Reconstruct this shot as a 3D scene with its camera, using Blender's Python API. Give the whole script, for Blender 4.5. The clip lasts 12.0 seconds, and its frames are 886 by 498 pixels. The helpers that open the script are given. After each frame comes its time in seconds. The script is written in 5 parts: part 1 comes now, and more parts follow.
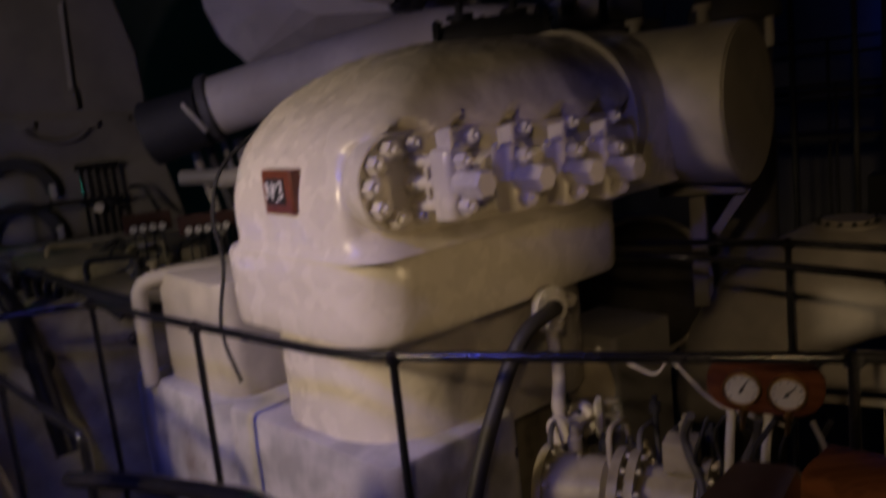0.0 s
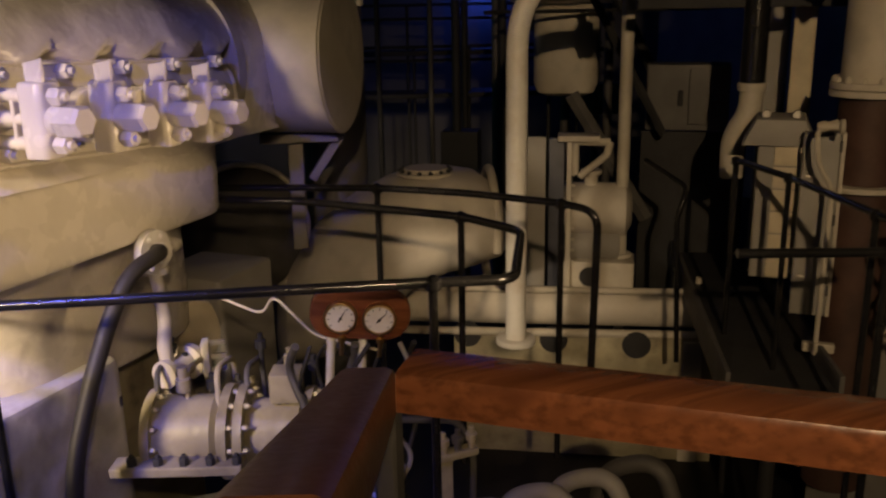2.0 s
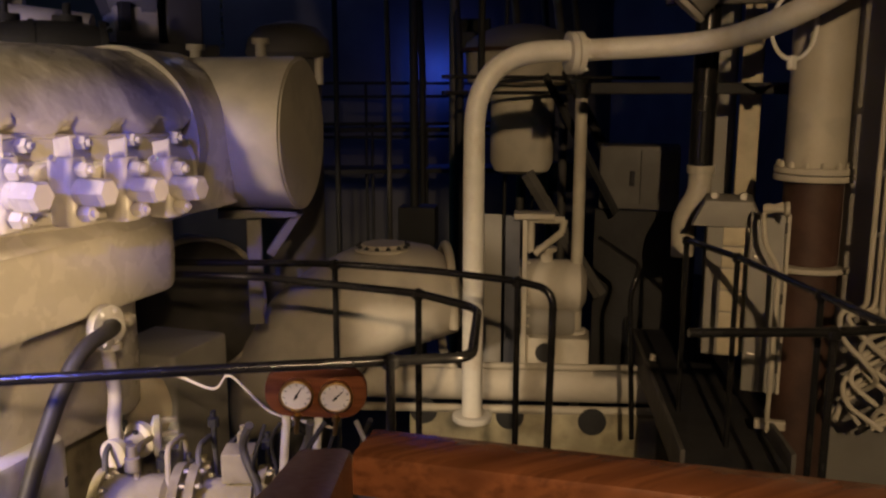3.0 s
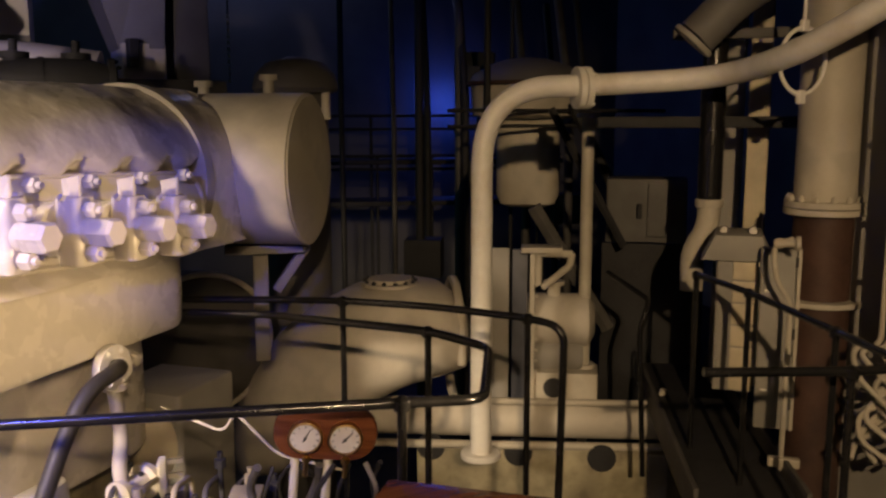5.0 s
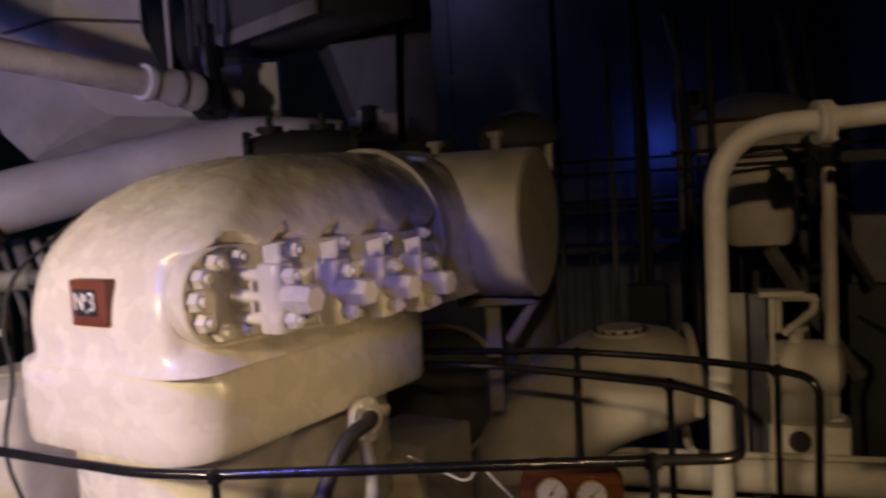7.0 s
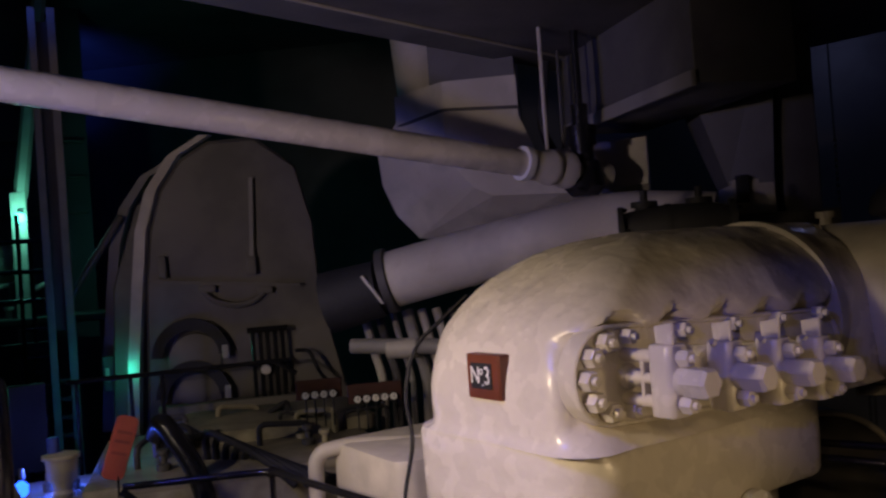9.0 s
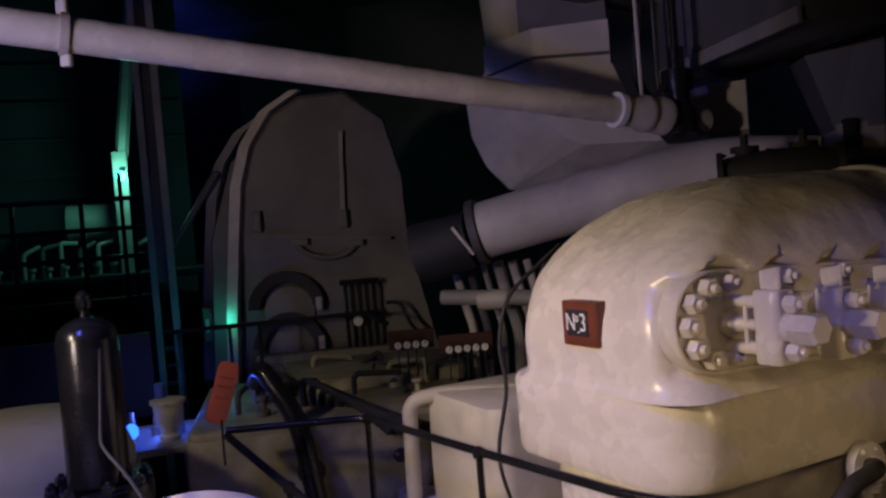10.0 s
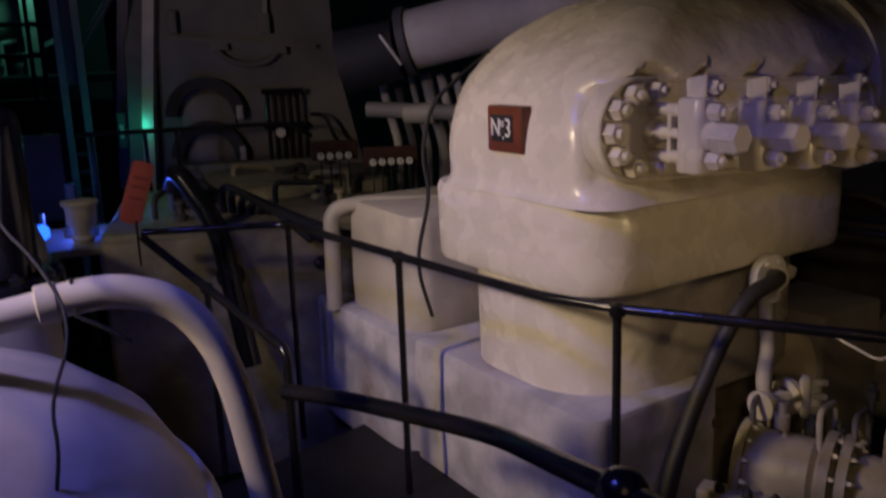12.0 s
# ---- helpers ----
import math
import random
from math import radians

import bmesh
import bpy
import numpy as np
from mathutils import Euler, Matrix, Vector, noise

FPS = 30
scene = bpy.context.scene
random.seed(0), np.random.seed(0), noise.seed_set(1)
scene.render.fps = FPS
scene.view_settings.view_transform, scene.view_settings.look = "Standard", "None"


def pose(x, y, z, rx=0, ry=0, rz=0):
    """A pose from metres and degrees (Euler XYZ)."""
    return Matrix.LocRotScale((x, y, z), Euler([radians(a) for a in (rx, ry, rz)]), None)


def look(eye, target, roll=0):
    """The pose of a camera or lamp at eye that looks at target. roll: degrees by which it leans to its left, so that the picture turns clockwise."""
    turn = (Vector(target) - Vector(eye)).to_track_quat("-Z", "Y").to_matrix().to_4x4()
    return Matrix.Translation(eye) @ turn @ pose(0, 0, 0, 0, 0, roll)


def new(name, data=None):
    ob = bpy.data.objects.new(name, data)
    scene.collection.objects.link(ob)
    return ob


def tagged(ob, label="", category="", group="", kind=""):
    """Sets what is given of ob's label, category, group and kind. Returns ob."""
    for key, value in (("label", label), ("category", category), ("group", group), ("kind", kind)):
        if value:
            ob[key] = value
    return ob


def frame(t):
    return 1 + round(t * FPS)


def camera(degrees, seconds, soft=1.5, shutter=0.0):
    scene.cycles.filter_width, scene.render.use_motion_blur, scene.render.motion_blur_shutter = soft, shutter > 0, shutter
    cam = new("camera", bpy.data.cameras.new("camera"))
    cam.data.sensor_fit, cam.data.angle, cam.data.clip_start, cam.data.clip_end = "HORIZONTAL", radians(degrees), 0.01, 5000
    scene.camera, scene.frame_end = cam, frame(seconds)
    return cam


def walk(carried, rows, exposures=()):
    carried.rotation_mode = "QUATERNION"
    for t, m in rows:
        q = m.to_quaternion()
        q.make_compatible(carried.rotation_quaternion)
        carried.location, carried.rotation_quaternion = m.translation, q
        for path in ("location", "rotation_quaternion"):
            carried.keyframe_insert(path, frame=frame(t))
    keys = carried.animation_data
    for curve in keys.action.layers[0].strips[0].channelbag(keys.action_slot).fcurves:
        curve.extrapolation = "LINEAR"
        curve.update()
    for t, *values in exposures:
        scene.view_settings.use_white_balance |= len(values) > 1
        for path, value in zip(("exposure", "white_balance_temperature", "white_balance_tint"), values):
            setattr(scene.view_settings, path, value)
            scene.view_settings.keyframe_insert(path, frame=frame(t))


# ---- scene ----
cam = camera(54.1, 12.0, soft=2.3, shutter=0.4)
# seconds, place, yaw, pitch, roll
ROWS = [
    (0.0, 0.038, 0.079, 1.895, 0.02, -10.62, 6.15),
    (0.5, -0.039, 0.067, 1.836, 2.64, -17.98, 3.10),
    (1.0, -0.032, 0.106, 1.820, -5.70, -16.65, 2.33),
    (1.5, -0.025, 0.043, 1.855, -17.05, -15.99, 1.62),
    (2.0, -0.027, -0.029, 1.882, -25.85, -15.37, 1.05),
    (2.5, -0.045, -0.043, 1.892, -26.60, -13.33, 1.51),
    (3.0, -0.043, -0.049, 1.904, -28.56, -10.55, -0.05),
    (3.2, -0.051, -0.055, 1.907, -26.95, -9.68, -0.07),
    (4.8, -0.048, 0.001, 1.927, -28.06, -9.06, 1.15),
    (5.0, -0.049, -0.004, 1.930, -28.38, -8.59, 0.15),
    (5.5, -0.048, -0.001, 1.936, -30.09, -8.01, -0.83),
    (6.0, -0.060, 0.006, 1.942, -27.64, -7.07, 1.01),
    (6.5, -0.094, 0.011, 1.960, -22.62, -6.57, 2.34),
    (7.0, -0.144, 0.012, 1.970, -14.74, -5.24, 3.50),
    (7.5, -0.205, 0.018, 1.997, -6.32, -3.11, 3.94),
    (7.7, -0.223, 0.012, 2.022, -3.74, -2.09, 4.41),
    (9.3, -0.306, 0.060, 2.010, 9.82, 0.89, 3.85),
    (9.5, -0.316, 0.058, 1.993, 11.15, 0.47, 3.79),
    (10.0, -0.329, 0.075, 1.977, 13.41, -1.57, 4.64),
    (10.5, -0.336, 0.086, 1.962, 14.54, -3.00, 5.06),
    (11.0, -0.343, 0.102, 1.941, 13.76, -5.02, 3.97),
    (11.5, -0.336, 0.106, 1.916, 10.69, -8.13, 3.78),
    (12.0, -0.329, 0.124, 1.872, 8.91, -13.07, 2.01),
]
walk(cam, [(t, pose(x, y, z, 90 + pitch, roll, yaw)) for t, x, y, z, yaw, pitch, roll in ROWS],
     ((0.0, -1.7), (1.0, -1.45), (1.5, -1.25), (2.0, 0.0), (2.5, 0.38), (5.0, 0.6), (5.5, 0.72), (6.0, 0.68), (6.5, 0.28), (7.0, -0.62), (7.5, -1.3), (9.5, -1.3), (10.5, -1.57), (12.0, -1.84)))

# ---- helpers of this scene ----
UP = Vector((0, 0, 1))


def mat(name, color, rough=0.5, metal=0.0, vary=0.25, scale=6.0, bump=0.15, stain=None, stain_amt=0.35, fine=60.0, grain=None, crease=0.0):
    m = bpy.data.materials.new(name)
    m.use_nodes = True
    nt = m.node_tree
    N, L = nt.nodes, nt.links
    b = N["Principled BSDF"]
    tc = N.new("ShaderNodeTexCoord")
    n1 = N.new("ShaderNodeTexNoise")
    n1.inputs["Scale"].default_value, n1.inputs["Detail"].default_value = scale, 3.5
    n2 = N.new("ShaderNodeTexNoise")
    n2.inputs["Scale"].default_value, n2.inputs["Detail"].default_value = fine, 4
    vec = tc.outputs["Object"]
    if grain is not None:
        mp = N.new("ShaderNodeMapping")
        mp.inputs["Rotation"].default_value = (0, 0, radians(grain))
        mp.inputs["Scale"].default_value = (0.6, 9.0, 9.0)
        L.new(vec, mp.inputs["Vector"])
        vec = mp.outputs["Vector"]
    if crease:
        n1.inputs["Detail"].default_value = 2.5
    for n in (n1, n2):
        L.new(vec, n.inputs["Vector"])
    mix = N.new("ShaderNodeMix")
    mix.data_type = "RGBA"
    c = Vector(color)
    mix.inputs["A"].default_value = (*(c * (1 - vary)), 1)
    mix.inputs["B"].default_value = (*(c * (1 + vary * 0.6)), 1)
    ramp = N.new("ShaderNodeMapRange")
    ramp.inputs["From Min"].default_value, ramp.inputs["From Max"].default_value = 0.35, 0.65
    L.new(n1.outputs["Fac"], ramp.inputs["Value"])
    L.new(ramp.outputs["Result"], mix.inputs["Factor"])
    last = mix
    n3 = N.new("ShaderNodeTexNoise")
    n3.inputs["Scale"].default_value, n3.inputs["Detail"].default_value = scale * 0.5, 6
    n3.inputs["Roughness"].default_value = 0.58
    L.new(vec, n3.inputs["Vector"])
    r3 = N.new("ShaderNodeMapRange")
    r3.inputs["From Min"].default_value, r3.inputs["From Max"].default_value = 0.52, 0.72
    r3.inputs["To Max"].default_value = stain_amt
    L.new(n3.outputs["Fac"], r3.inputs["Value"])
    mix2 = N.new("ShaderNodeMix")
    mix2.data_type = "RGBA"
    mix2.inputs["B"].default_value = (*(stain if stain else tuple(c * 0.35)), 1)
    L.new(r3.outputs["Result"], mix2.inputs["Factor"])
    L.new(last.outputs["Result"], mix2.inputs["A"])
    L.new(mix2.outputs["Result"], b.inputs["Base Color"])
    rr = N.new("ShaderNodeMapRange")
    rr.inputs["To Min"].default_value, rr.inputs["To Max"].default_value = max(rough - 0.12, 0.02), min(rough + 0.15, 1)
    L.new((n1 if crease else n2).outputs["Fac"], rr.inputs["Value"])
    L.new(rr.outputs["Result"], b.inputs["Roughness"])
    b.inputs["Metallic"].default_value = metal
    add = N.new("ShaderNodeMath")
    add.operation = "ADD"
    L.new(n1.outputs["Fac"], add.inputs[0])
    mul = N.new("ShaderNodeMath")
    mul.operation = "MULTIPLY"
    mul.inputs[1].default_value = 0.0 if crease else 0.03
    L.new(n2.outputs["Fac"], mul.inputs[0])
    L.new(mul.outputs[0], add.inputs[1])
    if crease:
        rg = N.new("ShaderNodeTexNoise")
        rg.noise_type = "RIDGED_MULTIFRACTAL"
        rg.inputs["Scale"].default_value, rg.inputs["Detail"].default_value = 2.6, 3
        L.new(vec, rg.inputs["Vector"])
        mc = N.new("ShaderNodeMath")
        mc.operation = "MULTIPLY_ADD"
        mc.inputs[1].default_value = crease
        L.new(rg.outputs["Fac"], mc.inputs[0])
        L.new(add.outputs[0], mc.inputs[2])
        add = mc
    bp = N.new("ShaderNodeBump")
    bp.inputs["Strength"].default_value, bp.inputs["Distance"].default_value = bump, 0.02
    L.new(add.outputs[0], bp.inputs["Height"])
    L.new(bp.outputs["Normal"], b.inputs["Normal"])
    return m


def glow(name, color, power):
    m = bpy.data.materials.new(name)
    m.use_nodes = True
    b = m.node_tree.nodes["Principled BSDF"]
    b.inputs["Base Color"].default_value = (*color, 1)
    b.inputs["Emission Color"].default_value = (*color, 1)
    b.inputs["Emission Strength"].default_value = power
    return m


def thing(name, m, label, category, group="", kind=""):
    ob = new(name)
    ob.empty_display_size = 0.1
    ob.matrix_world = m if isinstance(m, Matrix) else Matrix.Translation(m)
    return tagged(ob, label, category, group, kind)


def finish(me, bm, material, smooth):
    bmesh.ops.recalc_face_normals(bm, faces=bm.faces)
    bm.to_mesh(me)
    bm.free()
    me.materials.append(material)
    if smooth:
        for p in me.polygons:
            p.use_smooth = True
        me.set_sharp_from_angle(angle=radians(38))


def part(name, bm, material, parent, label="", smooth=True):
    me = bpy.data.meshes.new(name)
    finish(me, bm, material, smooth)
    ob = new(name, me)
    ob.parent = parent
    return tagged(ob, label) if label else ob


def solo(name, bm, material, label, category, group="", kind="", smooth=True):
    me = bpy.data.meshes.new(name)
    finish(me, bm, material, smooth)
    return tagged(new(name, me), label, category, group, kind)


def loft(bm, rings, caps=True):
    vs = [[bm.verts.new(p) for p in ring] for ring in rings]
    n = len(vs[0])
    for a, b in zip(vs, vs[1:]):
        for i in range(n):
            j = (i + 1) % n
            bm.faces.new((a[i], a[j], b[j], b[i]))
    if caps:
        bm.faces.new(list(reversed(vs[0])))
        bm.faces.new(vs[-1])
    return bm


def basis(d):
    d = Vector(d).normalized()
    a = UP if abs(d.z) < 0.95 else Vector((1, 0, 0))
    x = d.cross(a).normalized()
    return x, d.cross(x).normalized()


def fillet(pts, rad, n=7):
    pts = [Vector(p) for p in pts]
    out = [pts[0]]
    for a, b, c in zip(pts, pts[1:], pts[2:]):
        p, q = (a - b), (c - b)
        k = min(rad, p.length * 0.48, q.length * 0.48)
        s, e = b + p.normalized() * k, b + q.normalized() * k
        for i in range(n + 1):
            t = i / n
            out.append(s * (1 - t) ** 2 + b * 2 * t * (1 - t) + e * t * t)
    out.append(pts[-1])
    return out


def tube(pts, r, seg=12, rad=0.0, bm=None, taper=1.0):
    bm = bm or bmesh.new()
    pts = fillet(pts, rad) if rad else [Vector(p) for p in pts]
    rings, x = [], None
    for i, p in enumerate(pts):
        d = (pts[min(i + 1, len(pts) - 1)] - pts[max(i - 1, 0)]).normalized()
        if x is None:
            x, y = basis(d)
        else:
            x = (x - d * x.dot(d)).normalized()
            y = d.cross(x)
        k = r * (1 + (taper - 1) * i / max(len(pts) - 1, 1))
        rings.append([p + (x * math.cos(2 * math.pi * j / seg) + y * math.sin(2 * math.pi * j / seg)) * k for j in range(seg)])
    return loft(bm, rings)


def turn(p, axis, profile, seg=24, bm=None):
    """A turned solid: profile of (distance along the axis, radius)."""
    bm = bm or bmesh.new()
    p, d = Vector(p), Vector(axis).normalized()
    x, y = basis(d)
    return loft(bm, [[p + d * h + (x * math.cos(2 * math.pi * j / seg) + y * math.sin(2 * math.pi * j / seg)) * max(r, 0.0005) for j in range(seg)] for h, r in profile])


def cyl(p, axis, r, h, seg=24, bm=None, e=0.004):
    e = min(e, r * 0.3, h * 0.3)
    return turn(p, axis, [(0, r - e), (e, r), (h - e, r), (h, r - e)], seg, bm)


def nut(p, axis, r, h, bm=None):
    bm = turn(p, axis, [(0, r), (h * 0.85, r), (h, r * 0.85)], 6, bm)
    return turn(Vector(p), axis, [(h * 0.9, r * 0.45), (h * 1.35, r * 0.45), (h * 1.4, r * 0.4)], 8, bm)


def rect(u0, u1, v0, v1, r, n=6):
    out = []
    for cx, cy, a0 in ((u1 - r, v1 - r, 0), (u0 + r, v1 - r, 90), (u0 + r, v0 + r, 180), (u1 - r, v0 + r, 270)):
        for i in range(n + 1):
            a = radians(a0 + 90 * i / n)
            out.append((cx + r * math.cos(a), cy + r * math.sin(a)))
    return out


def slab(u0, u1, v0, v1, z0, z1, r=0.02, e=0.012, bm=None, m=None, lump=0.0, n=6):
    """An upright block with rounded corners r and rounded rims e."""
    bm = bm or bmesh.new()
    rings = []
    zs = [(z0, e), (z0 + e * 0.3, e * 0.3), (z0 + e, 0)] + [(z0 + e + (z1 - z0 - 2 * e) * i / 4, 0) for i in (1, 2, 3)] + [(z1 - e, 0), (z1 - e * 0.3, e * 0.3), (z1, e)]
    for z, k in zs:
        ring = [Vector((a, b, z)) for a, b in rect(u0 + k, u1 - k, v0 + k, v1 - k, max(r - k, 0.002), n)]
        if lump:
            ring = [p + noise.noise_vector(p * 3) * lump for p in ring]
        rings.append([m @ p for p in ring] if m else ring)
    return loft(bm, rings)


def box(c, size, bm=None, rz=0.0, e=0.006, rx=0.0, ry=0.0):
    x, y, z = [s / 2 for s in size]
    m = pose(*c, rx, ry, rz)
    e = min(e, x * 0.5, y * 0.5, z * 0.5)
    return slab(-x, x, -y, y, -z, z, e, e, bm, m, n=1)


def prism(poly, y0, y1, bm=None, m=None, e=0.01):
    """A polygon in x and z, drawn out along y."""
    bm = bm or bmesh.new()
    m = m or Matrix.Identity(4)
    cx, cz = sum(p[0] for p in poly) / len(poly), sum(p[1] for p in poly) / len(poly)

    def ring(y, k):
        return [m @ Vector((cx + (x - cx) * k, y, cz + (z - cz) * k)) for x, z in poly]
    s = 1 - e / max(max(abs(p[0] - cx) for p in poly), 0.02)
    return loft(bm, [ring(y0, s), ring(y0 + e, 1), ring(y1 - e, 1), ring(y1, s)])


def frame_at(o, heading):
    """Local x along the heading (degrees clockwise from +y), local y to its left, local z up."""
    a = radians(heading)
    x = Vector((math.sin(a), math.cos(a), 0))
    y = Vector((-x.y, x.x, 0))
    m = Matrix((x, y, UP)).transposed().to_4x4()
    m.translation = Vector(o)
    return m


def aim_lamp(name, kind, at, to, power, color, size=0.1, cone=60, blend=0.5):
    d = bpy.data.lights.new(name, kind)
    d.energy, d.color = power, color
    if kind == "AREA":
        d.size = size
    else:
        d.shadow_soft_size = size
    if kind == "SPOT":
        d.spot_size, d.spot_blend = radians(cone), blend
    ob = new(name, d)
    ob.matrix_world = look(at, to)
    return ob


# ---- light ----
world = bpy.data.worlds.new("world")
scene.world = world
world.use_nodes = True
world.node_tree.nodes["Background"].inputs["Color"].default_value = (0.09, 0.085, 0.11, 1)
world.node_tree.nodes["Background"].inputs["Strength"].default_value = 0.05
WARM, COOL, BLUE, GREEN = (1.0, 0.69, 0.375), (1.0, 0.76, 0.50), (0.06, 0.13, 1.0), (0.05, 1.0, 0.75)
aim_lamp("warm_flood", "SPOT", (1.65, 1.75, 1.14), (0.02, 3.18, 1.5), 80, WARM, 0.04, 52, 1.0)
aim_lamp("warm_upper_flood", "SPOT", (-0.1, -0.8, 2.75), (0.18, 3.3, 0.9), 145, WARM, 0.08, 29, 1.0)
aim_lamp("warm_side_flood", "SPOT", (-1.5, -3.6, 3.7), (3.35, 3.95, 0.85), 960, WARM, 0.06, 36, 1.0)
# unseen fill behind the camera, added to brighten the wooden rail
aim_lamp("warm_rail_fill", "SPOT", (0.3, -1.8, 3.7), (1.0, 0.9, 1.2), 42, WARM, 0.06, 56, 0.6)
# added ambient fill for the engine bed and turbine, no fixture known there
aim_lamp("left_fill", "SPOT", (-4.0, 0.2, 3.6), (-2.2, 4.7, 0.9), 400, (1.0, 0.84, 0.66), 0.2, 40, 0.8)
# white flood and its blue neighbour on the port side
aim_lamp("cool_flood", "SPOT", (-3.55, 0.3, 2.9), (-0.85, 3.35, 1.05), 1800, COOL, 0.2, 40, 1.0)
aim_lamp("blue_flood", "SPOT", (-2.4, 0.8, 4.3), (-1.45, 2.30, 0.9), 980, (0.12, 0.14, 1.0), 0.25, 58, 0.8)
# narrow helper light, added only to tint the valve units blue
aim_lamp("blue_valve_fill", "SPOT", (-1.7, -1.1, 2.9), (0.50, 3.42, 1.60), 400, (0.10, 0.12, 1.0), 0.05, 10.5, 0.7)
# added fill for the overhead pipe and duct, which the white flood misses
aim_lamp("pipe_fill", "SPOT", (-3.3, -0.5, 2.2), (-1.9, 4.6, 2.9), 560, (1.0, 0.78, 0.72), 0.1, 50, 0.8)
# added blue fill for duct and soffit, out of the blue flood's reach
aim_lamp("blue_pipe_fill", "SPOT", (-3.5, 0.9, 2.5), (-0.9, 5.8, 2.95), 300, (0.15, 0.17, 1.0), 0.08, 40, 0.8)
# made-up narrow spot that throws a warm band on the lagged vessel
aim_lamp("vessel_band_fill", "SPOT", (-0.7, 1.0, 3.4), (-1.75, 1.55, 1.0), 130, WARM, 0.03, 14, 0.3)
aim_lamp("blue_back_lamp", "POINT", (7.2, 12.95, 2.2), (4.6, 9.6, 0), 11, BLUE, 0.1)
# added bluish ambient fill that lifts the dark upper background
aim_lamp("back_wall_fill", "POINT", (3.8, 12.3, 4.9), (2.4, 9.5, 0), 15, (0.45, 0.48, 1.0), 0.2)
aim_lamp("blue_deck_lamp", "SPOT", (-7.6, 10.5, 3.7), (-8.2, 11.6, 5.6), 220, BLUE, 0.2, 100, 0.8)
aim_lamp("blue_left_lamp", "POINT", (-3.10, 4.50, 1.03), (0, 0, 0), 15, BLUE, 0.03)
aim_lamp("blue_ceiling_lamp", "SPOT", (-4.6, 4.4, 2.9), (-4.2, 5.0, 5.2), 340, BLUE, 0.15, 95)
aim_lamp("green_lamp_light", "POINT", (-5.68, 8.2, 2.80), (0, 0, 0), 20, (0.2, 1.0, 0.8), 0.05)
aim_lamp("green_low_lamp", "POINT", (-3.50, 6.02, 1.40), (0, 0, 0), 1.6, GREEN, 0.03)

# ---- materials ----
CREAM = mat("cream_paint", (0.66, 0.615, 0.53), 0.25, 0, 0.06, 8, 0.5, (0.38, 0.29, 0.18), 0.10, crease=2.0)
CREAM2 = mat("old_cream_paint", (0.52, 0.48, 0.40), 0.5, 0, 0.18, 5, 0.35, (0.2, 0.15, 0.09), 0.5)
CONC = mat("grimy_grey_paint", (0.47, 0.455, 0.45), 0.6, 0, 0.30, 6, 0.8, (0.17, 0.12, 0.08), 0.8, crease=0.5)
GREY = mat("grey_paint", (0.30, 0.285, 0.26), 0.55, 0, 0.18, 3, 0.25, (0.12, 0.09, 0.06), 0.4)
DGREY = mat("dark_grey_steel", (0.09, 0.085, 0.08), 0.6, 0.1, 0.3, 4, 0.3)
BLACK = mat("black_gloss_paint", (0.012, 0.012, 0.013), 0.2, 0, 0.3, 8, 0.12, (0.05, 0.035, 0.02), 0.15)
BLACKM = mat("black_matt_steel", (0.02, 0.02, 0.022), 0.7, 0, 0.3, 5, 0.3)
RUBBER = mat("black_rubber", (0.03, 0.028, 0.027), 0.55, 0, 0.2, 10, 0.15)
WOOD = mat("varnished_mahogany", (0.20, 0.072, 0.030), 0.2, 0, 0.35, 5, 0.05, (0.06, 0.018, 0.01), 0.6, grain=45)
WOODD = mat("dark_red_paint", (0.15, 0.060, 0.030), 0.34, 0, 0.2, 6, 0.06, (0.2, 0.15, 0.12), 0.1)
# grey kept dark so the shade on ducts and cabinets sits in the colour
SHADED = mat("shaded_grey_paint", (0.13, 0.125, 0.12), 0.6, 0, 0.22, 3, 0.3, (0.06, 0.045, 0.03), 0.5)
REDBR = mat("red_brown_paint", (0.16, 0.045, 0.02), 0.4, 0, 0.2, 9, 0.1)
RUST = mat("rust_red_paint", (0.065, 0.032, 0.023), 0.65, 0, 0.35, 5, 0.4, (0.05, 0.03, 0.02), 0.6)
WHITE = mat("white_enamel", (0.79, 0.77, 0.73), 0.45, 0, 0.08, 9, 0.1, (0.36, 0.27, 0.17), 0.45)
BRASS = mat("brass", (0.62, 0.42, 0.16), 0.35, 1.0, 0.15, 12, 0.1)
STEEL = mat("worn_steel", (0.42, 0.40, 0.37), 0.4, 0.9, 0.2, 12, 0.2)
BLUEP = mat("blue_paint", (0.05, 0.09, 0.55), 0.4, 0, 0.15, 12, 0.1)
SIGNRED = mat("faded_red_paint", (0.62, 0.13, 0.07), 0.5, 0, 0.12, 12, 0.1)
FLOORM = mat("dark_floor_plate", (0.012, 0.0115, 0.011), 0.55, 0.2, 0.3, 3, 0.3)
WALLM = mat("dark_hull_paint", (0.12, 0.12, 0.13), 0.7, 0, 0.25, 1.2, 0.3)
YELLOW = mat("yellowed_paint", (0.56, 0.49, 0.35), 0.5, 0, 0.15, 6, 0.2)
WRAP = mat("wrapped_lagging", (0.55, 0.51, 0.44), 0.62, 0, 0.18, 5, 0.32, (0.25, 0.2, 0.14), 0.45, crease=0.8)
# randomly stained cream, its base darkened in place of shade on pump and bed
DARKCREAM = mat("darkened_stained_cream", (0.36, 0.32, 0.215), 0.4, 0, 0.3, 7, 0.4, (0.06, 0.045, 0.03), 0.8)
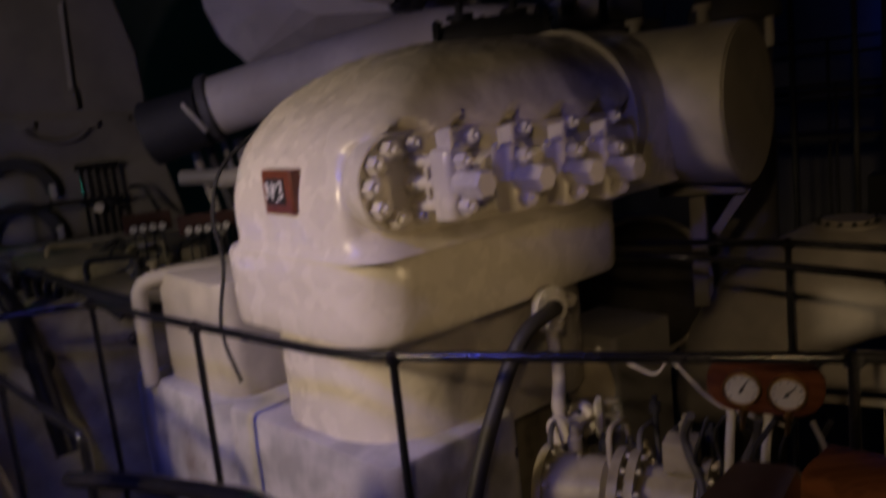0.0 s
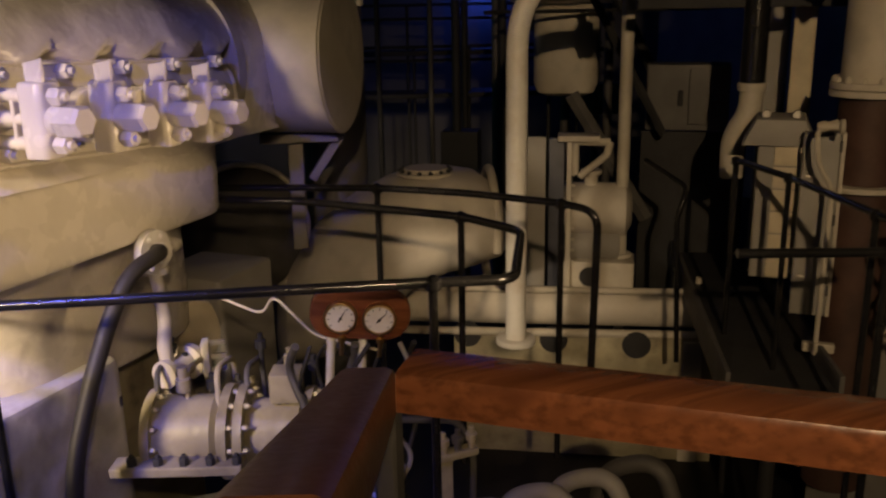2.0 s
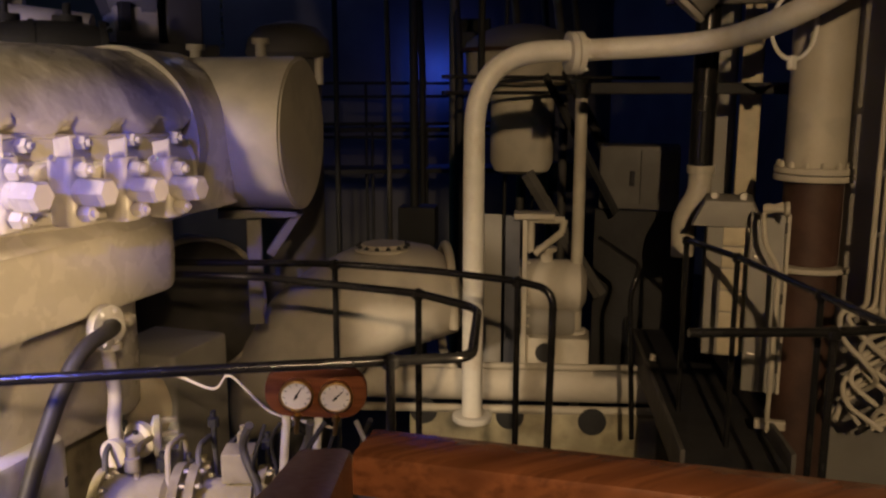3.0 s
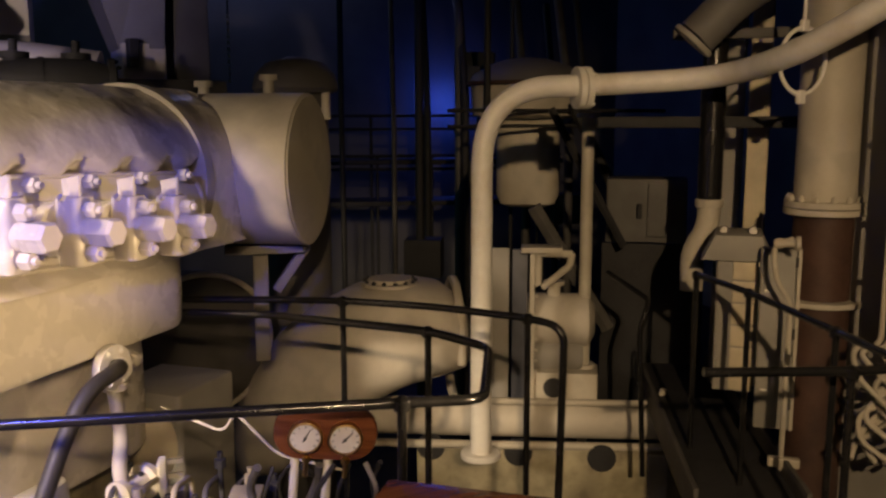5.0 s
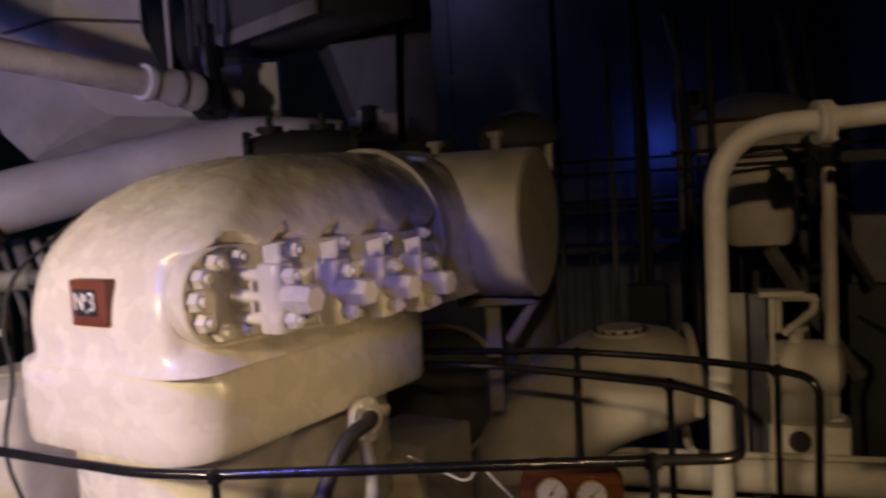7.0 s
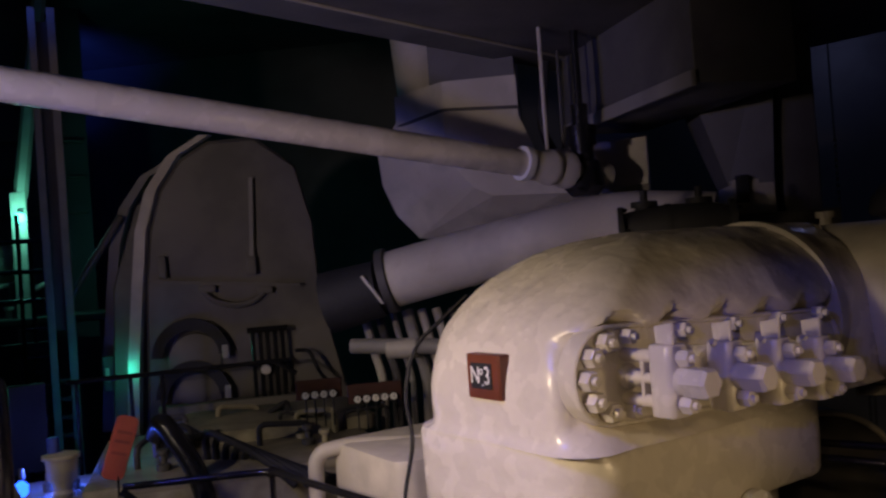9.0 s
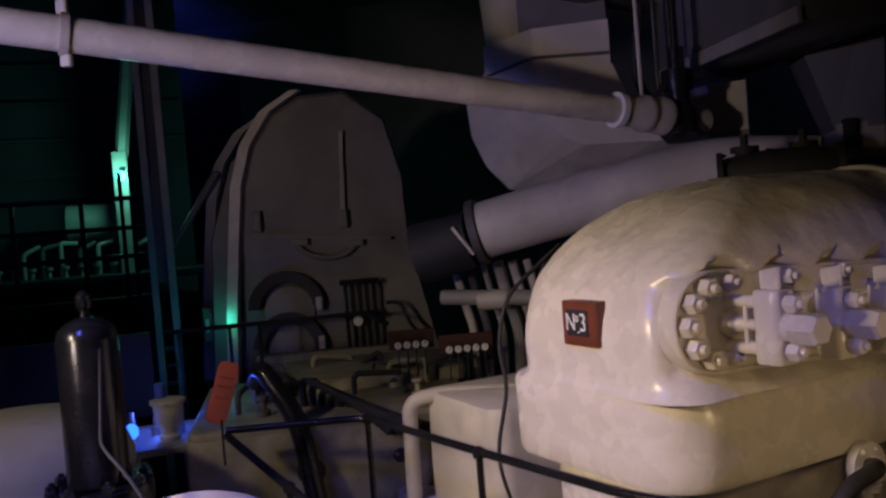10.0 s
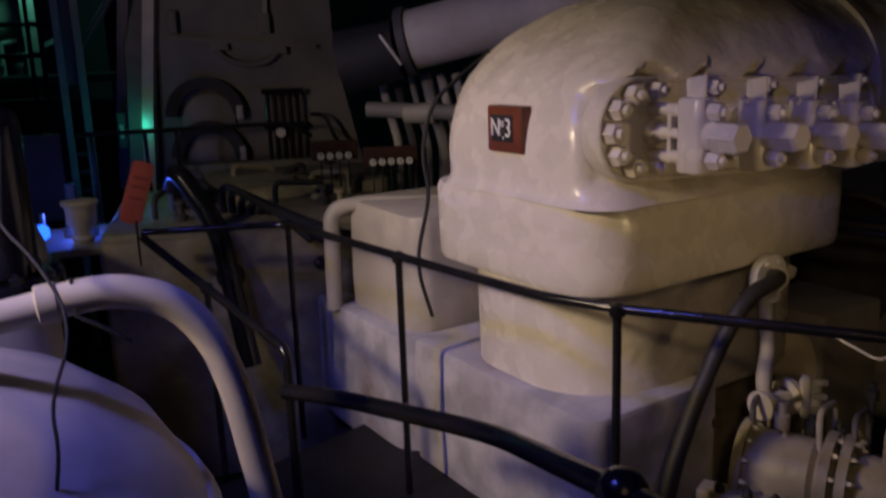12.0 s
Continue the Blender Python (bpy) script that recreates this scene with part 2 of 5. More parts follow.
# darkened copy of REDBR that puts the far boards' dimness into the colour
DIMRED = mat("dim_red_brown_paint", (0.06, 0.02, 0.012), 0.5, 0, 0.2, 9, 0.1)
TURB = mat("brown_grey_turbine_paint", (0.145, 0.134, 0.112), 0.5, 0, 0.25, 3, 0.35, (0.07, 0.05, 0.035), 0.5)
TEXT = mat("white_lettering", (0.85, 0.84, 0.8), 0.5, 0, 0.03, 20, 0.02)

# ---- the room ----
def room():
    bm = bmesh.new()
    box((0, 5, -1.35), (26, 26, 0.1), bm)
    solo("floor", bm, FLOORM, "dark steel bilge floor under the machinery", "floor", kind="structure", smooth=False)
    bm = box((0, 5, 5.6), (26, 26, 0.1))
    solo("ceiling", bm, WALLM, "dark painted deckhead of the engine room", "ceiling", kind="structure", smooth=False)
    for nm, c, s in (("wall_north", (0, 13.4, 2.1), (26, 0.12, 7)), ("wall_south", (0, -7, 2.1), (26, 0.12, 7)), ("wall_east", (11, 5, 2.1), (0.12, 22, 7)), ("wall_west", (-11, 5, 2.1), (0.12, 22, 7))):
        solo(nm, box(c, s), WALLM, "dark painted steel bulkhead of the engine room", "wall", kind="structure", smooth=False)


room()


def deck(name, c, s, label, rz=0.0):
    solo(name, box(c, s, rz=rz), FLOORM, label, "walkway", kind="structure", smooth=False)


deck("walkway", (-0.2, -0.4, -0.03), (4.4, 3.0, 0.06), "dark chequered steel walkway plates")
deck("walkway", (-1.25, 2.45, -0.04), (2.3, 2.6, 0.06), "dark steel plates beside the foundation", -35)

# ---- engine casing number three ----
CM = frame_at((-0.31, 2.93, 0), 48)
casing = thing("steam_chest", CM, "cream painted steam chest with lagged rounded casing on a stepped base", "machine")


def shell():
    bm = bmesh.new()
    rings = []
    zs = [1.33, 1.36] + [1.38 + 0.02 * i for i in range(26)] + [1.88 + 0.20 * math.sin(radians(a)) for a in range(6, 91, 7)]
    for z in zs:
        s = min(max((z - 1.66) / 0.42, 0), 0.9995)
        k = 1 - math.sqrt(1 - s * s)
        s = min(max((z - 1.48) / 0.60, 0), 0.9995)
        ku = 1 - math.sqrt(1 - s * s)
        flare = 0.03 * max(0, (1.36 - z) / 0.03)
        u0, u1, v0, v1 = 0.0 + 0.85 * ku - flare, 2.02, -0.045 + 0.485 * k - flare, 0.92 - 0.43 * k + flare
        r = 0.17 * (1 - 0.85 * k)
        c = []
        cs = rect(u0, u1, v0, v1, min(r, (v1 - v0) * 0.49), 8)
        dense = []
        for a, b in zip(cs, cs[1:] + cs[:1]):
            n = max(1, int(math.hypot(b[0] - a[0], b[1] - a[1]) / 0.06)) if abs(b[0] - a[0]) > 0.3 else 1
            dense += [(a[0] + (b[0] - a[0]) * i / n, a[1] + (b[1] - a[1]) * i / n) for i in range(n)]
        rings.append((dense, z))
    m = 340
    out = []
    for dense, z in rings:
        per = [0]
        loop = dense + dense[:1]
        for a, b in zip(loop, loop[1:]):
            per.append(per[-1] + math.hypot(b[0] - a[0], b[1] - a[1]))
        ring, j = [], 0
        for i in range(m):
            d = per[-1] * i / m
            while per[j + 1] < d:
                j += 1
            t = (d - per[j]) / max(per[j + 1] - per[j], 1e-9)
            a, b = loop[j], loop[j + 1]
            p = Vector((a[0] + (b[0] - a[0]) * t, a[1] + (b[1] - a[1]) * t, z))
            if p.y < 0.3 and 0 < p.x < 1.75:
                lim = 1.765 - 0.02 * p.x + 0.028 * math.cos(2 * math.pi * (p.x - 0.26) / 0.275)
                a = min(max((p.x + 0.01) / 0.09, 0), 1) * min(max((1.68 - p.x) / 0.07, 0), 1) * min(max((lim - z) / 0.02, 0), 1) * min(max((z - 1.37) / 0.05, 0), 1)
                p.y += 0.075 * a
            if p.y < 0.3:
                p.y += 0.05 * min(max((p.x - 1.15) / 0.4, 0), 1)
            p += noise.noise_vector(p * 5) * 0.008 + noise.noise_vector(p * 17) * 0.004 * min(1, max(0, (z - 1.6) * 5))
            ring.append(p)
        out.append(ring)
    loft(bm, out)
    for _ in range(2):
        bmesh.ops.smooth_vert(bm, verts=bm.verts, factor=0.5, use_axis_x=True, use_axis_y=True, use_axis_z=True)
    return bm


part("casing", shell(), CREAM, casing, "lumpy painted lagging")
part("step", slab(-0.02, 1.49, -0.03, 1.03, 1.02, 1.352, 0.22, 0.03, lump=0.008, n=10), CREAM, casing)
part("body", slab(0.09, 1.44, 0.09, 0.99, 0.5, 1.04, 0.34, 0.015, lump=0.008, n=12), CREAM, casing)
part("pedestal", slab(0.45, 1.40, 0.22, 0.95, -1.3, 0.51, 0.06, 0.012, lump=0.006, n=6), DARKCREAM, casing, "darker stained lower pedestal")
bm = bmesh.new()
loft(bm, [[Vector((u, 0.465 + (0.455 + o) * math.cos(a), 1.65 + (0.43 + o) * math.sin(a))) for a in [2 * math.pi * i / 48 for i in range(48)]] for u, o in ((1.60, 0.0), (1.605, 0.018), (1.665, 0.018), (1.67, 0.0))])
part("band", bm, CREAM2, casing)


def racetrack():
    bm = bmesh.new()
    u0, u1, zc, R = 0.03, 1.56, 1.585, 0.165
    def ring(v, k):
        pts = []
        for i in range(25):
            a = radians(90 + 180 * i / 24)
            pts.append(Vector((u0 + R + (R + k) * math.cos(a), v, zc + (R + k) * math.sin(a))))
        for i in range(25):
            a = radians(-90 + 180 * i / 24)
            pts.append(Vector((u1 - R + (R + k) * math.cos(a), v, zc - 0.05 + (R + k) * math.sin(a))))
        return pts
    return loft(bm, [ring(0.06, 0.008), ring(-0.016, 0.008), ring(-0.022, 0.003), ring(-0.022, -0.004), ring(-0.010, -0.012), ring(-0.010, -0.08), ring(-0.010, -0.155)])


part("valve_panel", racetrack(), CREAM, casing)
OUT = (0, -1, 0)
for a in range(104, 257, 38):
    c, s = math.cos(radians(a)), math.sin(radians(a))
    part("nut", nut((0.195 + 0.12 * c, -0.010, 1.585 + 0.12 * s), OUT, 0.036, 0.05), CREAM, casing)
for i in range(5):
    u = 0.275 + 0.28 * i
    for z in (1.712, 1.458):
        part("nut", nut((u, -0.012, z - 0.045 * i / 8), OUT, 0.029, 0.045), CREAM, casing)
for i, u in enumerate((0.27, 0.56, 0.83, 1.08)):
    z = 1.575 - 0.02 * i
    unit = part("valve_unit", turn((u, 0, z), OUT, [(0, 0.078), (0.045, 0.078), (0.05, 0.06), (0.075, 0.05), (0.12, 0.045), (0.2, 0.04)] if i else [(0, 0.045), (0.03, 0.045), (0.04, 0.03), (0.075, 0.03), (0.10, 0.018), (0.2, 0.018)]), CREAM, casing)
    for dz in (-0.075, 0.075):
        part("stud", cyl((u, 0, z + dz), OUT, 0.023, 0.27, 12), CREAM, unit)
        part("nut", nut((u, -0.262, z + dz), OUT, 0.03, 0.04), CREAM, unit)
        part("nut", nut((u - 0.07, -0.012, z + dz * 1.5), OUT, 0.022, 0.035), CREAM, unit)
    part("yoke", slab(-0.05, 0.05, -0.05, 0.05, -0.12, 0.12, 0.025, 0.012, m=pose(u, -0.205, z)), CREAM, unit)
    part("crossbar", box((u, -0.10, z), (0.035, 0.016, 0.19)), CREAM, unit)
    part("spindle", turn((u, -0.02, z), OUT, [(0, 0.03), (0.03, 0.032), (0.05, 0.016), (0.18, 0.016)], 12), CREAM, unit)
    part("collar", cyl((u, -0.255, z), OUT, 0.047, 0.035), CREAM, unit)
    part("hex_cap", turn((u, -0.285, z), OUT, [(0, 0.052), (0.08, 0.052), (0.094, 0.044)], 6), CREAM, unit, "large hexagonal cap", False)
    part("tab", prism([(-0.035, 0), (0.045, 0), (0.05, 0.07), (-0.04, 0.085)], -0.006, 0.006, m=pose(u - 0.01, -0.21, z + 0.105, 0, 0, 80), e=0.002), CREAM, unit)
    if i:
        part("gland_ring", cyl((u - 0.02, -0.105, z + 0.01), OUT, 0.085, 0.045), CREAM, unit)
        part("lever", tube([(u - 0.02, -0.16, z + 0.02), (u - 0.03, -0.2, z + 0.1), (u - 0.06, -0.2, z + 0.12)], 0.012, 8, 0.03), CREAM, unit)
# number plate on the rounded end
plate = part("number_plate", box((0.012, 0.43, 1.58), (0.056, 0.2, 0.165), e=0.008), REDBR, casing, "red-brown wooden plate with a black number panel")
part("number_panel", box((-0.017, 0.435, 1.583), (0.006, 0.125, 0.095), e=0.002), BLACKM, plate)


def letters(text, m, size, material, parent, name="lettering"):
    cu = bpy.data.curves.new(name, "FONT")
    cu.body, cu.size, cu.extrude, cu.align_x, cu.align_y = text, size, 0.001, "CENTER", "CENTER"
    tmp = bpy.data.objects.new(name, cu)
    scene.collection.objects.link(tmp)
    me = bpy.data.meshes.new_from_object(tmp.evaluated_get(bpy.context.evaluated_depsgraph_get()))
    bpy.data.objects.remove(tmp)
    me.materials.clear()
    me.materials.append(material)
    ob = new(name, me)
    ob.parent = parent
    ob.matrix_local = m
    return ob


PM = Matrix(((0, 0, -1, -0.0215), (-1, 0, 0, 0.435), (0, 1, 0, 1.583), (0, 0, 0, 1)))
for text, x, y, s in (("N", -0.034, 0, 0.09), ("o", 0.004, 0.02, 0.05), (".", 0.010, -0.016, 0.07), ("3", 0.038, 0, 0.095)):
    w = letters(text, PM @ pose(x, y, 0) @ Matrix.Diagonal((0.85, 1, 1, 1)), s, TEXT, plate)

# hose connection and valve on the front of the chest
hose = thing("hose_connection", CM @ pose(0.86, 0, 0.98), "white bolted flange with a drooping black rubber hose", "hose")
part("flange", turn((0, -0.02, 0), OUT, [(0, 0.03), (0.02, 0.09), (0.055, 0.09), (0.06, 0.05), (0.062, 0.04), (0.10, 0.04)]), WHITE, hose)
for i in range(6):
    a = radians(60 * i)
    part("bolt", nut((0.068 * math.cos(a), -0.07, 0.068 * math.sin(a)), OUT, 0.013, 0.012), WHITE, hose)
part("rubber_hose", tube([(0, -0.06, 0), (-0.06, -0.16, 0.03), (-0.26, -0.17, 0.0), (-0.36, -0.15, -0.14), (-0.50, -0.15, -0.36), (-0.62, -0.15, -0.62), (-0.63, -0.12, -0.98)], 0.031, 14, 0.14), RUBBER, hose)
part("stem", tube([(0.03, -0.03, -0.07), (0.05, -0.04, -0.3), (0.0, -0.06, -0.42), (0.02, -0.06, -0.5)], 0.03, 12, 0.05), CREAM2, hose)
part("stem_flange", cyl((0.035, -0.035, -0.1), (0, 0, 1), 0.055, 0.03), CREAM2, hose)
part("cock", turn((0.09, -0.03, -0.02), (1, 0, 0.1), [(0, 0.02), (0.05, 0.02), (0.06, 0.03), (0.08, 0.03), (0.085, 0.012), (0.11, 0.012)], 10), CREAM2, hose)
wheelv = thing("hand_valve", CM @ pose(0.98, -0.08, 0.47), "grey valve with a white three-spoked handwheel", "valve")
part("valve_body", turn((-0.16, 0.0, 0), (1, 0, 0), [(0, 0.06), (0.03, 0.06), (0.035, 0.04), (0.1, 0.045), (0.14, 0.05), (0.15, 0.075), (0.18, 0.075)]), CREAM2, wheelv)
bm = turn((0.04, -0.02, 0), (0.6, -0.8, 0), [(0, 0.035), (0.02, 0.085), (0.045, 0.085), (0.05, 0.06)])
part("handwheel", bm, WHITE, wheelv)
for k in (-1, 0, 1):
    part("handle_lug", box((0.09, -0.07, 0.06 * k), (0.09, 0.02, 0.022), rz=-50), WHITE, wheelv)

# casing foot: lower block, tan lagged cylinder, grey box behind
found = thing("foundation_block", (0, 0, 0), "stained pale concrete-like foundation block under the steam chest", "foundation")
FM = frame_at((-0.30, 2.95, 0), 48)
part("block", slab(0.0, 0.69, 0.0, 1.235, -0.1, 0.58, 0.07, 0.03, m=FM, lump=0.018, n=8), CONC, found)
side = thing("side_block", (0, 0, 0), "stained pale painted side block with rounded corners", "foundation")
part("block", slab(-0.04, 0.6, 1.222, 2.46, -0.1, 0.58, 0.13, 0.03, m=FM, lump=0.02, n=8), CONC, side)
part("upper_block", slab(0.06, 0.8, 1.22, 1.95, 0.56, 1.13, 0.10, 0.03, m=FM, lump=0.012, n=8), CREAM2, side)
part("bent_pipe", tube([(-1.61, 4.335, 0.56), (-1.60, 4.34, 1.09), (-1.44, 4.38, 1.115), (-0.9, 4.50, 1.09)], 0.04, 14, 0.13), CREAM2, side)
rear = thing("rear_casing", (0, 0, 0), "tan painted cylindrical casing beside a grey box", "machine")
part("box", slab(1.36, 1.80, 0.02, 0.45, -0.3, 0.70, 0.03, 0.02, m=CM, lump=0.006), GREY, rear)
part("drum", turn((0.60, 4.16, 0.46), (-0.25, -0.97, 0), [(0, 0.10), (0.02, 0.165), (0.24, 0.165), (0.27, 0.13), (0.275, 0.05)], 32), YELLOW, rear, "yellowed round cover")

drum = thing("steam_drum", (1.5, 4.33, 1.665), "cream cylindrical drum with a flat dull end plate", "drum")
DA = Vector((-0.80, 0.60, 0))
part("shell", turn((0, 0, 0), DA, [(0.0, 0.38), (0.004, 0.395), (0.75, 0.395)], 64), CREAM2, drum)
part("end_plate", turn((0, 0, 0), -DA, [(-0.002, 0.385), (0.006, 0.378), (0.018, 0.2), (0.02, 0.02)], 64), CREAM2, drum, "flat dull tan end plate")
part("bracket", box((-0.18, 0.25, -0.43), (0.42, 0.2, 0.05), rz=-17), GREY, drum)
part("bracket_post", box((-0.2, 0.27, -0.75), (0.08, 0.1, 0.62), rz=-17), GREY, drum)
part("brace", box((-0.04, 0.22, -0.55), (0.05, 0.05, 0.3), rz=-17, ry=35), GREY, drum)
for x, h in ((-0.45, 0.1), (-0.1, 0.14)):
    part("nozzle", turn((x, 0.35, 0.36), UP, [(0, 0.03), (h - 0.03, 0.03), (h - 0.03, 0.05), (h, 0.05)], 12), CREAM2, drum)


# ---- rails ----
def rail(name, pts, posts, z_foot, label, r=0.0175, rad=0.1, pr=0.015, balls=(), group="handrails"):
    ob = thing(name, (0, 0, 0), label, "railing", group)
    part("handrail", tube(pts, r, 12, rad), BLACK, ob)
    for x, y, z in posts:
        part("post", cyl((x, y, z_foot), UP, pr, z - z_foot, 10), BLACK, ob)
        part("post_head", turn((x, y, z - 0.03), UP, [(0, pr), (0.008, pr + 0.012), (0.04, pr + 0.012), (0.052, pr * 0.6)], 12), BLACK, ob)
    return ob


RZ = 1.05
rail("guard_rail", [(-2.44, 3.96, RZ), (-1.77, 4.16, RZ), (-1.07, 3.49, RZ), (-0.46, 2.93, RZ), (-0.22, 2.80, RZ), (1.05, 2.30, RZ + 0.02), (1.32, 2.26, RZ), (1.66, 2.79, RZ), (1.57, 3.13, RZ), (1.08, 3.76, RZ), (0.75, 4.0, RZ)],
     [(-1.77, 4.16, RZ), (-1.07, 3.49, RZ), (-0.22, 2.80, RZ), (1.05, 2.30, RZ + 0.02), (1.57, 3.13, RZ)], -0.1, "black painted pipe handrail round the engine", rad=0.08)
r2 = rail("guard_rail", [(0.55, 4.45, RZ), (1.17, 4.08, RZ), (1.49, 3.88, RZ), (1.82, 3.53, RZ), (2.07, 3.13, RZ), (2.16, 2.98, RZ - 0.02), (2.15, 2.99, 0.2)],
          [(1.49, 3.88, RZ), (2.07, 3.13, RZ)], -0.2, "black painted pipe handrail with a curved end", rad=0.1)
rail("guard_rail", [(3.52, 3.58, RZ - 0.4), (3.515, 3.572, RZ), (3.37, 3.06, RZ), (3.055, 2.31, RZ), (2.84, 1.83, RZ), (2.63, 1.89, RZ), (2.14, 2.14, RZ)],
     [(3.37, 3.06, RZ), (3.055, 2.31, RZ), (2.60, 1.9, RZ), (3.515, 3.572, RZ)], -0.3, "black painted pipe handrail beside the gangway", rad=0.04)
rail("guard_rail", [(3.55, 4.40, 0.93), (3.62, 4.08, 0.80), (3.57, 4.04, 0.74), (3.53, 4.05, 0.62), (3.51, 3.96, -0.3)], [], -0.3, "short black pipe handrail bent down to the gangway", rad=0.05)
near = rail("stair_rail", [(-1.3, 2.7, 0.78), (-1.06, 2.50, 0.85), (-0.55, 2.12, 0.93), (-0.26, 1.52, 1.11), (-0.065, 1.245, 1.15), (0.3, 0.85, 1.19)], [(-0.26, 1.52, 1.11), (0.3, 0.85, 1.19)], -0.02,
            "thick black pipe rail with ball fittings beside the walkway", r=0.026, rad=0.15, pr=0.028)
part("ball_fitting", turn((-0.26, 1.52, 1.065), UP, [(0, 0.028), (0.008, 0.036), (0.03, 0.046), (0.045, 0.048), (0.06, 0.046), (0.082, 0.03), (0.09, 0.012)], 20), BLACK, near)

rail("stair_rail", [(-2.42, 3.93, 1.03), (-1.47, 3.2, 0.74), (-1.47, 3.2, 0.0)], [(-1.95, 3.57, 0.89)], -0.05, "thin black pipe rail sloping down beside the block", r=0.02, rad=0.06)

# ---- wooden rail ----
wood = thing("wooden_rail", (0, 0, 0), "varnished red-brown wooden box rail meeting at a corner", "rail")
def beam(a, b, w, h, bm=None, e=0.02, drop=0.0):
    a, b = Vector(a), Vector(b)
    d = (b - a)
    n = Vector((-d.y, d.x, 0)).normalized() * w
    bm = bm or bmesh.new()
    rings = []
    for p in (a, b):
        ring = []
        for x, z in ((0, -h), (0, -e), (0.3 * e / w, -0.3 * e), (e / w, 0), (1 - e / w, 0), (1 - 0.3 * e / w, -0.3 * e), (1, -e), (1, -h)):
            ring.append(p + n * x + UP * z)
        rings.append(ring)
    return loft(bm, rings)
part("rail_board", beam((0.562, 1.435, 1.2), (1.75, 0.29, 1.2), 0.15, 0.085), WOOD, wood, "glossy varnished board")
part("rail_board", beam((0.17, 0.60, 1.49), (0.575, 1.46, 1.2), 0.115, 0.10), WOODD, wood, "dark dull board")
part("support", box((0.57, 1.50, 0.55), (0.05, 0.05, 1.1), rz=45), DGREY, wood)
part("support", box((1.45, 0.62, 0.55), (0.06, 0.06, 1.1), rz=45), DGREY, wood)

# ---- gauge board ----
GM = Matrix.Translation((0.965, 2.74, 0.845)) @ pose(0, 0, 0, 8, 5, -22) @ Matrix.Diagonal((0.72, 0.72, 0.72, 1))
gauge = thing("gauge_board", GM, "red-brown varnished board with two white dial gauges", "gauge")
def pill(w, h, y0, y1, bm=None):
    bm = bm or bmesh.new()
    pts = rect(-w / 2, w / 2, -h / 2, h / 2, h * 0.46, 10)
    def ring(y, k):
        return [Vector((x * k, y, z * k)) for x, z in pts]
    return loft(bm, [ring(y1, 1), ring(y0 + 0.012, 1), ring(y0 + 0.004, 0.985), ring(y0, 0.95)])
part("board", pill(0.50, 0.275, -0.02, 0.03), WOOD, gauge)
for x, a in ((-0.095, 25), (0.095, 40)):
    case = part("gauge_case", turn((x, -0.02, 0.0), (0, -1, 0), [(0, 0.078), (0.03, 0.078), (0.036, 0.084), (0.045, 0.084), (0.048, 0.074), (0.042, 0.072)], 40), BRASS, gauge)
    part("dial", cyl((x, -0.059, 0.0), (0, -1, 0), 0.071, 0.004, 40, e=0.001), WHITE, case)
    part("needle", prism([(-0.004, -0.02), (0.004, -0.02), (0.0015, 0.055), (-0.0015, 0.055)], -0.0015, 0.0015, m=pose(x, -0.066, 0, 0, a, 0), e=0.0005), BLACKM, case)
    part("hub", cyl((x, -0.064, 0), (0, -1, 0), 0.008, 0.006, 12, e=0.001), BLACKM, case)
    for k in range(9):
        b = radians(-130 + 260 * k / 8)
        part("mark", box((x + 0.06 * math.sin(b), -0.064, 0.06 * math.cos(b)), (0.003, 0.002, 0.012), ry=math.degrees(b), e=0.0005), BLACKM, case)
    part("stem", turn((x + 0.01, -0.015, -0.09), (0, 0, -1), [(0, 0.012), (0.03, 0.012), (0.032, 0.022), (0.06, 0.022), (0.062, 0.012), (0.14, 0.012)], 10), BRASS, gauge)
for x in (-0.14, 0.02):
    part("stand", cyl((x, 0.03, -0.9), UP, 0.022, 0.82, 12), WHITE, gauge)

# ---- white bent pipe ----
wp = thing("white_bent_pipe", (0, 0, 0), "white painted pipe rising from a flange and bending overhead", "pipe")
C0, D0 = Vector((2.5, 4.25, 2.10)), Vector((0.6, -0.2, 0.012)).normalized()
part("pipe", tube(fillet([(2.5, 4.25, -0.06), C0, C0 + D0 * 1.0], 0.44, 14)[:-1] + fillet([C0 + D0 * 0.62, (3.7, 3.6, 2.15), (3.5, 2.9, 2.25), (3.75, 2.45, 2.55)], 0.32), 0.062, 20), WHITE, wp, "chalky white paint with scuffs")
part("base_flange", cyl((2.5, 4.25, -0.08), UP, 0.12, 0.035), WHITE, wp)
part("joint_flange", turn((3.02, 4.08, 2.098), (0.95, -0.31, 0.02), [(0, 0.062), (0.0, 0.12), (0.035, 0.12), (0.04, 0.10), (0.045, 0.12), (0.08, 0.12), (0.08, 0.06)]), WHITE, wp)
for i in range(6):
    a = radians(60 * i + 15)
    x, y = basis((0.95, -0.31, 0.02))
    part("bolt", nut(Vector((3.10, 4.055, 2.10)) + (x * math.cos(a) + y * math.sin(a)) * 0.097, (0.95, -0.31, 0.02), 0.014, 0.02), WHITE, wp)
bm = bmesh.new()
HC, HX = Vector((3.69, 3.08, 2.21)), Vector((0.96, -0.27, 0))
hr = [HC + HX * 0.13 * math.cos(a) + UP * 0.165 * math.sin(a) for a in [2 * math.pi * i / 32 for i in range(33)]]
part("hanger_ring", tube(hr, 0.011, 8, bm=bm), WHITE, wp)
part("hanger_rod", cyl((3.69, 3.08, 2.40), UP, 0.01, 1.2, 8), WHITE, wp)
